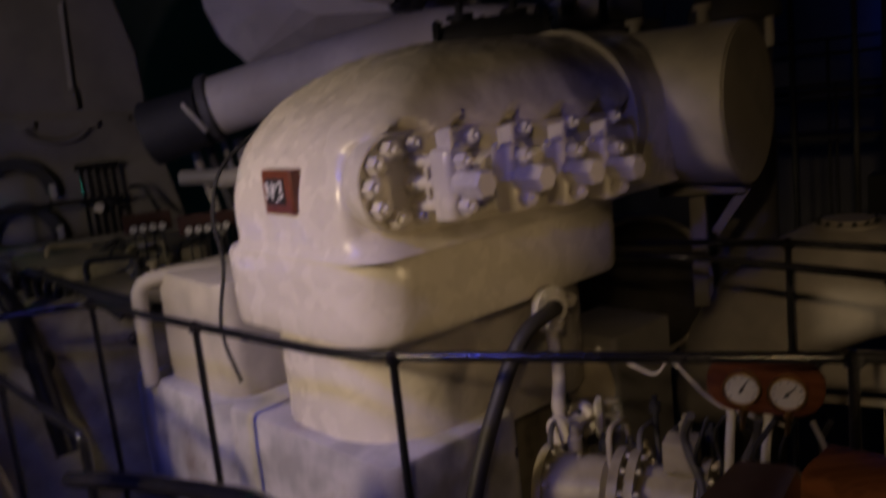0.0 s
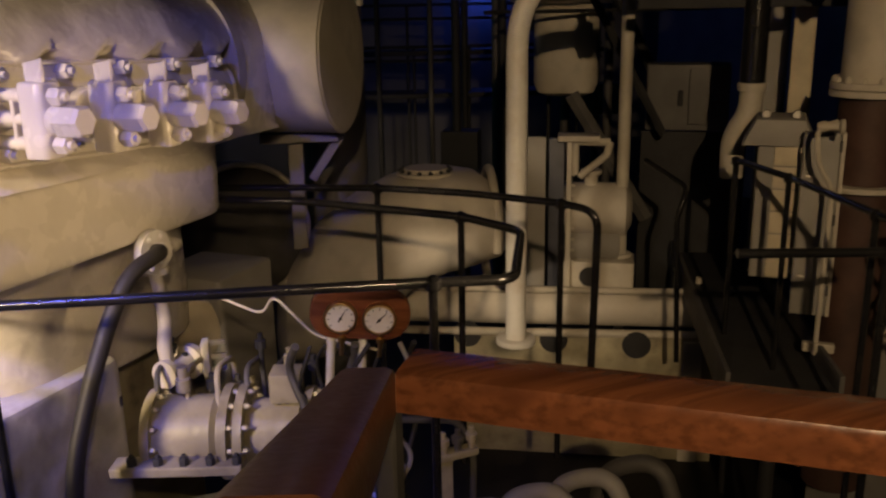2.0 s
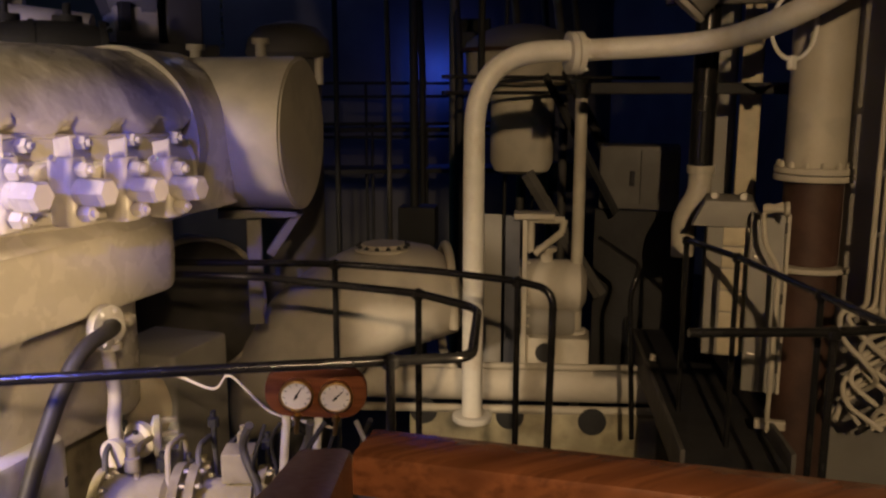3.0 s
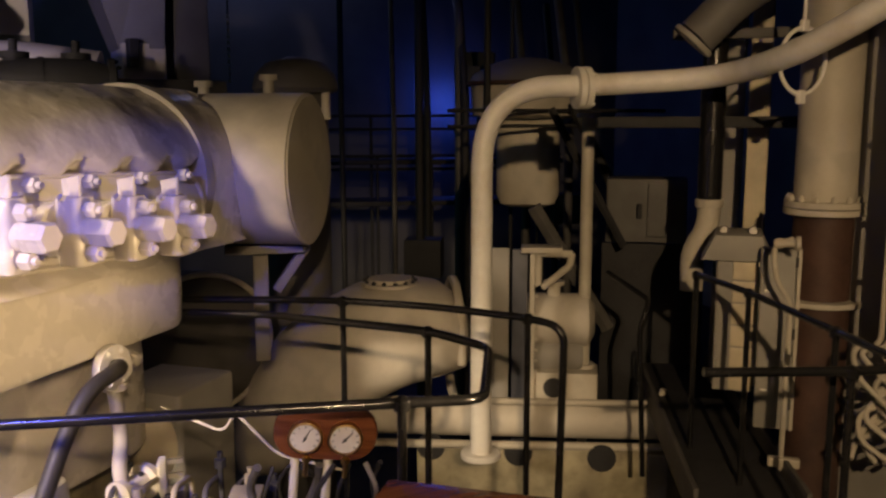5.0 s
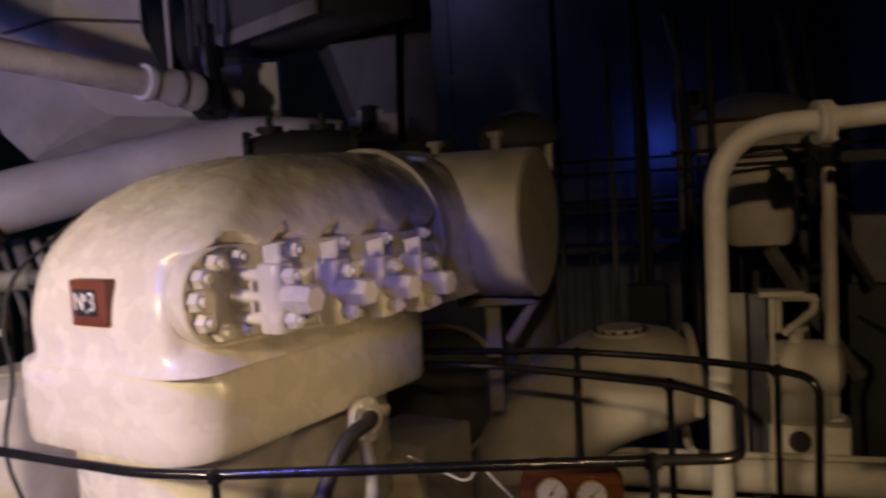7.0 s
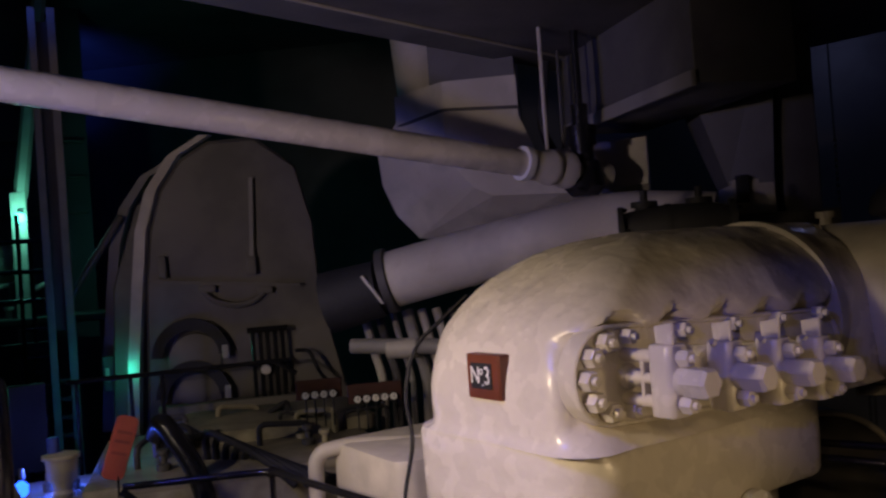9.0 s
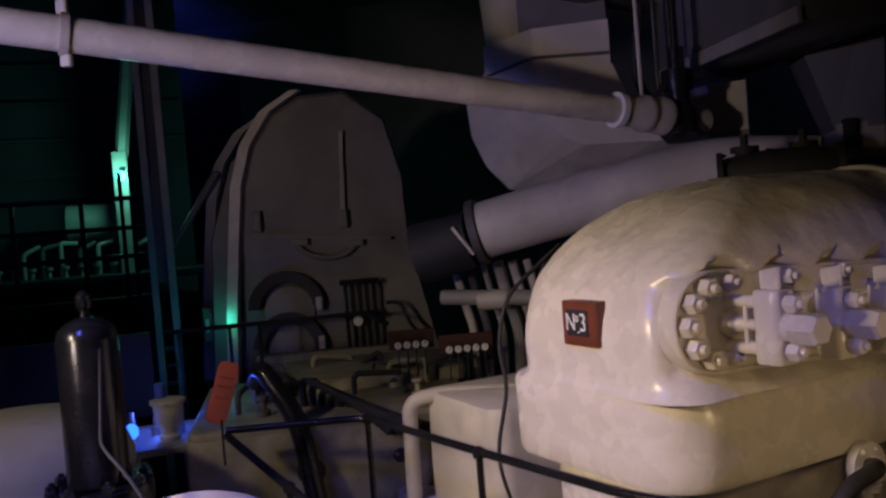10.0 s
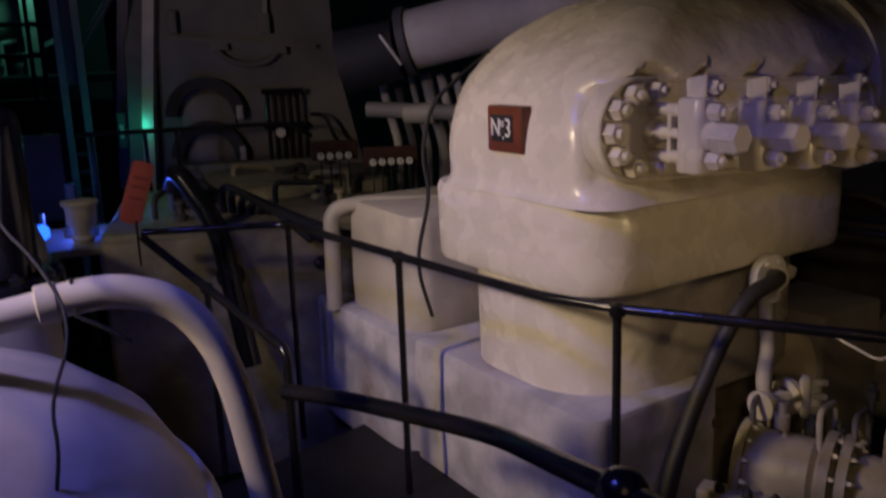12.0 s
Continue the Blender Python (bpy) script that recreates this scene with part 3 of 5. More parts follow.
part("hanger_eye", box((3.69, 3.08, 2.385), (0.05, 0.03, 0.06)), WHITE, wp)
part("hanger_eye", box((3.69, 3.08, 2.03), (0.05, 0.03, 0.07)), WHITE, wp)

# ---- column pipe and neighbours on the right-hand side ----
colm = thing("column_pipe", (4.08, 3.2, 0), "thick upright pipe, cream above and rust red below a flange", "pipe")
part("upper_pipe", cyl((0, 0, 1.47), UP, 0.165, 2.6, 32), CREAM2, colm, "cream paint")
part("flange", cyl((0, 0, 1.40), UP, 0.215, 0.035, 32), CREAM2, colm)
part("flange", cyl((0, 0, 1.44), UP, 0.215, 0.035, 32), CREAM2, colm)
for i in range(14):
    a = 2 * math.pi * i / 14
    part("bolt", nut((0.19 * math.cos(a), 0.19 * math.sin(a), 1.475), UP, 0.017, 0.025), CREAM2, colm)
part("lower_pipe", cyl((0, 0, 0.93), UP, 0.16, 0.48, 32), RUST, colm, "rust red paint")
part("clamp_plate", cyl((0, 0, 0.9), UP, 0.23, 0.03, 32), CREAM2, colm)
part("foot_pipe", cyl((0, 0, -0.9), UP, 0.165, 1.8, 32), RUST, colm)
cab = thing("cable_bundle", (0, 0, 0), "bundle of painted cables tied upright and coiled below", "cables")
random.seed(4)
for i in range(16):
    x, y = 3.78 + 0.03 * (i % 3) + 0.008 * i, 2.60 - 0.022 * i
    pts = [(x, y, 2.9), (x, y, 0.85 + random.uniform(-0.05, 0.05))]
    z = 0.8
    for k in range(6):
        pts.append((x - 0.04 - 0.1 * math.sin(k * 1.3 + i), y + 0.12 * math.cos(k * 1.3 + i * 0.7), z - 0.11 * k))
    part("cable", tube(pts, 0.013, 8, 0.09), CREAM2, cab)
for z in (1.2, 1.5, 1.9):
    part("strap", box((3.86, 2.47, z), (0.3, 0.02, 0.03), rz=-68), STEEL, cab)
solo("bulkhead_panel", box((4.35, 2.3, 1.0), (0.08, 2.2, 4.4), rz=12), GREY, "grey steel bulkhead plating beside the cables", "panel", kind="structure")
ductb = thing("ventilation_box", (0, 0, 0), "grey painted sheet-metal box with a sloped hood", "duct")
DM = frame_at((3.86, 3.6, 0), 137)
part("body", slab(-0.11, 0.11, -0.15, 0.15, 0.35, 1.14, 0.01, 0.006, m=DM), GREY, ductb)
part("hood", prism([(-0.2, 1.12), (0.2, 1.12), (0.13, 1.27), (-0.13, 1.27)], -0.19, 0.19, m=DM), GREY, ductb)
for k in range(6):
    part("face_panel", slab(-0.02, 0.112, -0.165, -0.152, 0.36 + 0.13 * k, 0.482 + 0.13 * k, 0.004, 0.004, m=DM), YELLOW, ductb, "yellowed cream face panel")
for x in (-0.08, 0.08):
    part("eye_ring", turn((0, 0, 0), (0, 1, 0), [(0, 0.02), (0.006, 0.026), (0.012, 0.02)], 12), STEEL, ductb).matrix_local = DM @ pose(x, -0.1, 1.29)
SM = frame_at((3.80, 3.24, 0), 137)
spw = thing("instrument_cabinet", (0, 0, 0), "flat grey painted cabinet door with pale edge strip", "cabinet")
part("panel", slab(-0.1, 0.085, -0.02, 0.06, 0.2, 1.22, 0.01, 0.004, m=SM), GREY, spw)
part("edge_strip", slab(0.088, 0.108, -0.026, 0.06, 0.2, 1.22, 0.004, 0.003, m=SM), CREAM2, spw)
for z in (0.42, 0.98):
    part("catch", box((0, 0, 0), (0.045, 0.016, 0.016), e=0.004), STEEL, spw).matrix_local = SM @ pose(-0.055, -0.027, z, 0, 8, 0)
for z in (0.32, 0.72, 1.12):
    part("hinge", cyl((0, 0, 0), UP, 0.008, 0.06, 8), DGREY, spw).matrix_local = SM @ pose(0.086, -0.024, z)
cond = thing("conduit", (0, 0, 0), "thin white conduit with small brass cocks", "pipe")
part("tube", tube([(3.7, 3.08, 1.3), (3.6, 3.12, 1.27), (3.61, 3.10, 1.08), (3.67, 3.05, 0.97), (3.66, 3.05, 0.05)], 0.014, 8, 0.08), CREAM2, cond)
part("cock", turn((3.6, 3.12, 1.28), (0.7, -0.7, 0), [(0, 0.02), (0.03, 0.03), (0.06, 0.02), (0.1, 0.02), (0.11, 0.04), (0.13, 0.04)], 10), CREAM2, cond)
part("foot", box((3.66, 3.03, 0.1), (0.16, 0.05, 0.05), rz=-45), CREAM2, cond)
bp = thing("black_pipe", (0, 0, 0), "black upright pipe ending in a grey elbow", "pipe")
part("pipe", cyl((3.95, 3.93, 1.4), UP, 0.075, 2.6, 20), BLACK, bp)
part("elbow", tube([(3.95, 3.93, 1.42), (3.95, 3.93, 1.25), (3.89, 4.0, 1.1), (3.9, 4.0, 0.85)], 0.07, 16, 0.1), CREAM2, bp)
part("collar", cyl((3.95, 3.93, 1.38), UP, 0.085, 0.05), CREAM2, bp)
solo("post", box((4.45, 4.02, 1.6), (0.13, 0.13, 2.9), rz=40), YELLOW, "yellowed square steel post", "post")
solo("post", box((4.66, 4.45, 0.9), (0.16, 0.16, 4.4), rz=40), GREY, "grey box section steel post", "post")
tp = thing("overhead_branch_pipe", (0, 0, 0), "grey slanting pipe stub with an open flanged end", "pipe")
part("pipe", tube([(3.46, 3.59, 2.36), (3.60, 3.47, 2.55), (3.95, 3.16, 2.86)], 0.11, 20, 0.1), SHADED, tp)
part("flange", cyl((3.44, 3.61, 2.33), (0.5, -0.45, 0.75), 0.125, 0.03), GREY, tp)
solo("steel_beam", box((4.0, 3.9, 1.9), (1.5, 0.06, 0.07), rz=-44), BLACKM, "black horizontal steel bar", "beam")
solo("steel_beam", box((4.05, 3.75, 2.42), (0.9, 0.05, 0.06), rz=-44), DGREY, "dark horizontal steel bar", "beam")
GGM = frame_at((4.66, 4.96, 0), 214.4)
gang = thing("side_gangway", (0, 0, 0), "dark level gangway with toe boards beside the rail", "gangway")
part("deck_plate", slab(0, 2.6, -0.27, 0.27, -0.03, 0.02, 0.01, 0.006, m=GGM), BLACKM, gang)
for y in (-0.27, 0.27):
    part("toe_board", slab(0, 2.6, y - 0.012, y + 0.012, -0.08, 0.12, 0.004, 0.003, m=GGM), DGREY, gang)
for x in (0.2, 1.3, 2.4):
    part("leg", cyl(GGM @ Vector((x, 0, -1.3)), UP, 0.04, 1.28, 10), BLACKM, gang)

# ---- condenser bulb and the pipes round it ----
bulb = thing("condenser_head", (0, 0, 0), "big lagged cream condenser head with a bolted round cover", "machine")
bm = bmesh.new()
BM_ = frame_at((2.10, 5.25, 0), 112)
prof = [(-0.78, -0.4, 0.0, 0.15), (-0.74, -0.4, 0.12, 0.3), (-0.64, -0.4, 0.32, 0.42), (-0.48, -0.38, 0.52, 0.48), (-0.25, -0.28, 0.70, 0.52), (0.0, -0.06, 0.82, 0.52), (0.16, 0.10, 0.86, 0.52), (0.35, 0.19, 0.88, 0.52), (0.58, 0.25, 0.85, 0.5), (0.72, 0.30, 0.74, 0.42), (0.77, 0.36, 0.62, 0.3)]
rings = []
for x, z0, z1, w in prof:
    ring = []
    for i in range(48):
        a = 2 * math.pi * i / 48
        c, s = math.cos(a), math.sin(a)
        y = w * math.copysign(abs(c) ** 0.8, c)
        z = (z0 + z1) / 2 + (z1 - z0) / 2 * math.copysign(abs(s) ** 0.9, s)
        p = Vector((x, y, z))
        ring.append(BM_ @ (p + noise.noise_vector(p * 4) * 0.012))
    rings.append(ring)
part("head", loft(bm, rings), WRAP, bulb)
part("cover", turn((2.3, 5.08, 0.85), UP, [(0, 0.19), (0.02, 0.19), (0.025, 0.15), (0.045, 0.14)], 28), CREAM2, bulb)
for i in range(14):
    a = 2 * math.pi * i / 14
    part("bolt", nut((2.3 + 0.165 * math.cos(a), 5.08 + 0.165 * math.sin(a), 0.87), UP, 0.015, 0.018), BLACKM, bulb)
bm = bmesh.new()
x0, y0 = Vector((0.374, 0.927, 0)), UP
part("rim_flange", tube([Vector((2.72, 4.98, 0.46)) + x0 * 0.42 * math.cos(a) + y0 * 0.40 * math.sin(a) for a in [math.pi * (-0.55 + 1.6 * i / 30) for i in range(31)]], 0.03, 8, bm=bm), CREAM2, bulb)
lp = thing("cross_pipe", (0, 0, 0), "horizontal lagged pipe with a thin white pipe above it", "pipe")
part("lagged_pipe", tube([(1.9, 5.8, -0.18), (4.15, 4.42, -0.20)], 0.13, 20), WRAP, lp)
part("thin_pipe", tube([(1.9, 5.7, -0.03), (4.05, 4.4, -0.05), (4.06, 4.39, 0.06)], 0.025, 10, 0.04), CREAM2, lp)
part("lower_bead", tube([(1.9, 5.65, -0.34), (4.15, 4.28, -0.35)], 0.03, 10), CREAM2, lp)
fr = thing("support_frame", (0, 0, 0), "pale painted steel frame plate with round holes", "frame")
FR = frame_at((2.6, 5.3, 0), 124.5)
part("plate", slab(0, 1.85, -0.02, 0.02, -1.3, -0.36, 0.01, 0.004, m=FR), DARKCREAM, fr)
part("end_strip", slab(1.62, 1.75, -0.04, -0.022, -1.3, -0.38, 0.005, 0.003, m=FR), CREAM, fr)
# flat black discs paint the darkness of the holes, the plate is uncut
for x, z in ((1.30, -0.42), (0.72, -0.4), (0.1, -0.38)):
    part("hole_disc", turn(FR @ Vector((x, -0.022, z)), FR.to_3x3() @ Vector((0, -1, 0)), [(0, 0.10), (0.004, 0.10), (0.006, 0.02)], 24), BLACKM, fr, "black disc standing for a dark round opening")
up = thing("frame_box", (0, 0, 0), "pale painted box with a dark round hole", "frame")
FU = frame_at((3.42, 5.14, 0), 127)
part("box", slab(0, 0.52, 0, 0.3, -0.15, 0.08, 0.02, 0.008, m=FU), CREAM2, up)
# black disc painted for the hole's darkness
part("hole_disc", turn(FU @ Vector((0.2, -0.003, -0.03)), FU.to_3x3() @ Vector((0, -1, 0)), [(0, 0.075), (0.004, 0.075), (0.006, 0.02)], 24), BLACKM, up)
vp = thing("upright_plates", (0, 0, 0), "upright grey web plates with a bolted edge", "frame")
part("plate", slab(0, 0.13, 0, 0.03, -0.2, 1.0, 0.005, 0.003, m=frame_at((3.2, 5.28, 0), 122)), GREY, vp)
part("plate", slab(0.0, 0.11, 0.0, 0.05, -0.5, 0.99, 0.005, 0.003, m=frame_at((3.33, 5.2, 0), 124)), mat("dark_blue_grey", (0.07, 0.075, 0.10), 0.5), vp)
part("plate", slab(0.0, 0.035, -0.05, 0.05, -0.2, 0.99, 0.005, 0.003, m=frame_at((3.43, 5.12, 0), 124)), CREAM2, vp)
for k in range(10):
    part("bolt", nut((3.455, 5.07, 0.1 + 0.08 * k), (-0.5, -0.85, 0), 0.012, 0.012), CREAM2, vp)
part("top_plate", slab(-0.05, 0.24, -0.1, 0.1, 0.98, 1.02, 0.01, 0.004, m=frame_at((3.42, 5.13, 0), 124)), CREAM2, vp)
br = thing("lifting_bracket", (0, 0, 0), "pale triangular cast bracket with an opening", "bracket")
BRM = frame_at((3.45, 5.08, 0), 124)
for a, b in (((0, 0.97), (0.26, 0.97)), ((0.26, 0.97), (0.24, 0.88)), ((0.24, 0.88), (0.05, 0.72)), ((0.02, 0.74), (0.02, 0.96))):
    part("web", tube([BRM @ Vector((a[0], 0, a[1])), BRM @ Vector((b[0], 0, b[1]))], 0.026, 8), CREAM2, br)
tk = thing("rear_vessel", (0, 0, 0), "horizontal grey lagged vessel behind the frame", "tank")
part("vessel", turn((3.5, 5.35, 0.43), (0.83, -0.55, 0), [(0, 0.1), (0.03, 0.2), (0.5, 0.2), (0.55, 0.12)], 28), WRAP, tk)
part("vessel_low", turn((3.5, 5.3, 0.17), (0.83, -0.55, 0), [(0, 0.1), (0.03, 0.13), (0.4, 0.13), (0.44, 0.1)], 24), GREY, tk)
part("nozzle", turn((3.7, 5.2, 0.6), UP, [(0, 0.05), (0.1, 0.05), (0.1, 0.08), (0.13, 0.08)], 16), CREAM2, tk)
sp = thing("standpipe", (3.88, 5.06, 0), "cream painted upright standpipe by the frame", "pipe")
part("pipe", cyl((0, 0, 0.1), UP, 0.045, 1.85, 16), CREAM2, sp)
part("foot_flange", cyl((0, 0, 0.07), UP, 0.085, 0.035, 20), CREAM2, sp)
part("top_flange", cyl((0, 0, 1.93), UP, 0.085, 0.035, 20), CREAM2, sp)
solo("brace_beam", tube([(3.86, 5.5, 2.0), (4.32, 5.16, 0.95)], 0.035, 6), BLACKM, "dark diagonal steel brace", "beam")
solo("brace_beam", tube([(3.75, 5.55, 1.25), (4.22, 5.2, 0.3)], 0.06, 6), DGREY, "grey diagonal steel brace", "beam")
vt = thing("hanging_tank", (4.48, 6.75, 0), "dim grey-white round tank with a dark rim hung on posts", "tank")
part("shell", turn((0, 0, 1.92), UP, [(0, 0.40), (0.03, 0.50), (0.30, 0.52)], 40), CREAM2, vt)
part("rim", turn((0, 0, 2.22), UP, [(0, 0.50), (0.0, 0.56), (0.03, 0.56), (0.035, 0.5)], 40), RUST, vt)
part("dome", turn((0, 0, 2.255), UP, [(0, 0.53), (0.06, 0.50), (0.14, 0.38), (0.20, 0.2), (0.22, 0.03)], 40), SHADED, vt)
part("hopper", slab(-0.27, 0.30, -0.32, 0.25, 1.12, 1.95, 0.14, 0.12, n=8, m=pose(0, 0, 0, 0, 0, -35)), CREAM2, vt)
part("post", cyl((-0.55, -0.2, -1.3), UP, 0.03, 4.4, 10), BLACKM, vt)
part("post", cyl((0.62, -0.12, -1.3), UP, 0.05, 3.3, 10), CREAM2, vt)
for z in (1.86, 1.99):
    part("band", tube([(-1.1, -0.5, z), (1.1, -0.62, z)], 0.016, 8), BLACKM, vt)
part("brace", tube([(0.05, -0.62, 2.05), (0.75, -0.62, 0.95)], 0.045, 6), BLACKM, vt)
ec = thing("switch_cabinet", (0, 0, 0), "grey cabinet on brackets with a dark side", "cabinet")
EM = frame_at((4.36, 5.43, 0), 132)
part("body", slab(0, 0.62, 0, 0.4, 0.95, 1.45, 0.02, 0.01, m=EM), SHADED, ec)
part("door", slab(0.32, 0.62, -0.03, -0.004, 1.0, 1.42, 0.01, 0.005, m=EM), SHADED, ec)
part("handle", box((0, 0, 0), (0.04, 0.03, 0.12)), BLACKM, ec).matrix_local = EM @ pose(0.26, -0.03, 1.2)
# matt black instead of brown puts the door's shade into its colour
solo("hatch_door", slab(0, 0.8, 0, 0.06, -0.5, 0.93, 0.01, 0.005, m=frame_at((4.38, 5.5, 0), 132)), BLACKM, "dark brown steel door in shade", "door")
# gantries and blue-lit far machinery
for i, (zz, rr) in enumerate(((1.96, 11.2), (1.42, 11.0))):
    g = thing("far_gantry", (0, 0, 0), "dark distant gantry with thin handrails", "gantry", "far gantries")
    part("deck", box((5.2, rr - 0.3, zz - 0.62), (4.4, 0.7, 0.06), rz=-20), BLACKM, g)
    for h in (0, 0.18):
        part("handrail", tube([(3.2, rr + 0.45, zz - h), (7.2, rr - 1.05, zz - h)], 0.022, 6), BLACKM, g)
    for k in range(6):
        part("post", cyl((3.4 + 0.7 * k, rr + 0.38 - 0.262 * k, -1.3), UP, 0.02, zz + 1.3, 6), BLACKM, g)
solo("gantry_post", cyl((4.0, 8.0, -1), UP, 0.045, 6, 10), BLACKM, "tall thin black steel post", "post", "tall posts")
solo("gantry_post", cyl((3.55, 9.0, -1), UP, 0.03, 6, 10), BLACKM, "tall thin black steel post", "post", "tall posts")
solo("gantry_post", cyl((4.6, 7.2, -1), UP, 0.02, 6, 10), BLACKM, "tall thin black steel post", "post", "tall posts")
hood = thing("hooded_stand", (0, 0, 0), "dim grey cylinder stand with a wide round cap", "machine")
part("cap", turn((1.92, 5.75, 2.1), UP, [(0, 0.27), (0.03, 0.29), (0.12, 0.27), (0.2, 0.2), (0.24, 0.05)], 32), SHADED, hood)
part("stand", cyl((1.92, 5.75, -1.3), UP, 0.22, 3.42, 24), SHADED, hood)
part("post", cyl((1.7, 5.6, 1.2), UP, 0.03, 0.95, 10), CREAM2, hood)
part("post", cyl((2.06, 5.55, 1.92), UP, 0.03, 0.2, 10), CREAM2, hood)
vd = thing("ventilation_duct", (0, 0, 0), "large angular grey ventilation trunk tapering to a foot", "duct")
def frustum(top, foot):
    return loft(bmesh.new(), [[Vector(p) for p in foot], [Vector(p) for p in top]])
part("trunk", frustum([(0.42, 5.75, 3.55), (1.10, 5.60, 3.55), (1.10, 6.4, 3.55), (0.42, 6.4, 3.55)], [(0.80, 5.78, 2.36), (1.05, 5.66, 2.36), (1.05, 6.2, 2.36), (0.80, 6.2, 2.36)]), SHADED, vd, "", False)
part("trunk_foot", box((0.935, 5.95, 2.26), (0.26, 0.5, 0.26)), CREAM2, vd)
part("side_trunk", box((1.24, 6.0, 2.9), (0.22, 0.5, 1.5)), SHADED, vd)
part("lug", box((0.86, 5.68, 2.33), (0.06, 0.08, 0.17), rz=10), BLACKM, vd)
part("base", box((0.95, 5.85, 2.1), (0.9, 0.5, 0.14), rz=10), DGREY, vd)
chn = thing("hanging_chain", (1.62, 6.3, 0), "thin pale chain hanging beside the trunk", "chain")
for k in range(11):
    part("link", turn((0, 0, 2.18 + 0.045 * k), UP, [(0, 0.004), (0.008, 0.011), (0.024, 0.011), (0.032, 0.004)], 8), CREAM2, chn)
part("hook_rod", cyl((0, 0, 2.66), UP, 0.006, 2.9, 6), BLACKM, chn)
bw = thing("dark_wheel_housing", (0, 0, 0), "dark round gear housing with a pale rim", "machine")
part("housing", turn((1.1, 5.5, 0.55), (0.1, -1, 0), [(0, 0.44), (0.2, 0.44), (0.22, 0.40)], 40), DGREY, bw)
part("rim", tube([Vector((1.12, 5.28, 0.55)) + Vector((0.44 * math.cos(a), 0.04 * math.cos(a), 0.44 * math.sin(a))) for a in [2 * math.pi * i / 40 for i in range(41)]], 0.018, 8), CREAM2, bw)

solo("upright_pipe", cyl((1.925, 5.6, -1.3), UP, 0.035, 2.4, 16), CREAM2, "cream painted upright pipe behind the condenser head", "pipe")

# ---- overhead pipe, ducts and the turbine on the left-hand side ----
op = thing("overhead_pipe", (0, 0, 0), "long straight cream overhead pipe with a clamp and valve", "pipe")
A, B = Vector((-3.6, 2.42, 3.05)), Vector((-0.44, 5.06, 2.535))
part("pipe", tube([A, B], 0.075, 20), CREAM, op)
dirp = (B - A).normalized()
part("end_ring", turn(B - dirp * 0.05, dirp, [(0, 0.075), (0.0, 0.10), (0.04, 0.10), (0.04, 0.075)], 24), WHITE, op)
part("wrapped_end", turn(B, dirp, [(0, 0.085), (0.12, 0.09), (0.14, 0.105), (0.18, 0.105), (0.2, 0.09), (0.26, 0.11), (0.3, 0.11), (0.32, 0.08), (0.6, 0.08)], 24), WRAP, op)
H = A.lerp(B, 0.31)
part("hanger_rod", cyl(H + UP * 0.07, UP, 0.012, 1.2, 8), CREAM2, op)
part("hanger_clamp", turn(H - dirp * 0.02, dirp, [(0, 0.076), (0, 0.088), (0.035, 0.088), (0.035, 0.076)], 24), CREAM2, op)
part("clamp_lug", box(H + UP * 0.11, (0.05, 0.03, 0.06)), CREAM2, op)
part("clamp_lug", box(H - UP * 0.11, (0.05, 0.03, 0.05)), CREAM2, op)
sv = thing("spindle_valve", (0, 0, 0), "black valve with a tall upright spindle", "valve")
VB = B + dirp * 0.42
part("valve_body", turn(VB - UP * 0.14, UP, [(0, 0.08), (0.05, 0.12), (0.2, 0.1), (0.22, 0.07), (0.3, 0.07), (0.3, 0.09), (0.42, 0.09), (0.43, 0.05), (0.55, 0.05)], 16), BLACK, sv)
part("spindle", cyl(VB + UP * 0.4, UP, 0.025, 1.2, 10), BLACK, sv)
part("hanger_rod", cyl(B + dirp * 0.15 + UP * 0.09, UP, 0.012, 1.0, 8), CREAM2, sv)
ed = thing("elbow_duct", (0, 0, 0), "large pale sheet-metal duct elbow made of flat welded facets", "duct")
SIL = ((-1.38, 3.20), (-1.38, 3.02), (-1.53, 2.82), (-1.51, 2.58), (-1.42, 2.36), (-1.27, 2.19), (-0.92, 2.12), (-0.3, 2.16), (0.35, 2.25), (0.35, 2.78), (-0.40, 2.72), (-0.51, 2.95), (-0.52, 3.20))
FRONT = ((-0.99, 3.20), (-0.99, 3.02), (-1.00, 2.86), (-0.99, 2.76), (-0.92, 2.60), (-0.82, 2.48), (-0.70, 2.42), (-0.25, 2.40), (0.3, 2.42), (0.3, 2.72), (-0.40, 2.68), (-0.50, 2.93), (-0.50, 3.20))
part("duct", loft(bmesh.new(), [[Vector((x, y, z)) for x, z in poly] for poly, y in ((SIL, 6.75), (SIL, 6.12), (FRONT, 5.74))]), CREAM2, ed, "", False)
part("seam", tube([(-1.385, 6.125, 2.985), (-0.995, 5.73, 3.01), (-0.50, 5.73, 2.985)], 0.012, 6), DGREY, ed)
part("upper_trunk", frustum([(-1.1, 5.95, 3.8), (-0.52, 5.85, 3.8), (-0.52, 6.7, 3.8), (-1.1, 6.7, 3.8)], [(-1.1, 5.95, 3.1), (-0.51, 5.80, 3.1), (-0.51, 6.7, 3.1), (-1.1, 6.7, 3.1)]), SHADED, ed, "", False)
part("neck", tube([(-1.1, 6.5, 2.95), (-1.2, 6.42, 3.2), (-1.24, 6.45, 3.7)], 0.2, 24, 0.25), CREAM2, ed, "rounded side neck")
od = thing("overhead_duct", (0, 0, 0), "long dark overhead ventilation trunk with a flanged edge", "duct")
OM = frame_at((-0.2, 6.1, 0), 157.7)
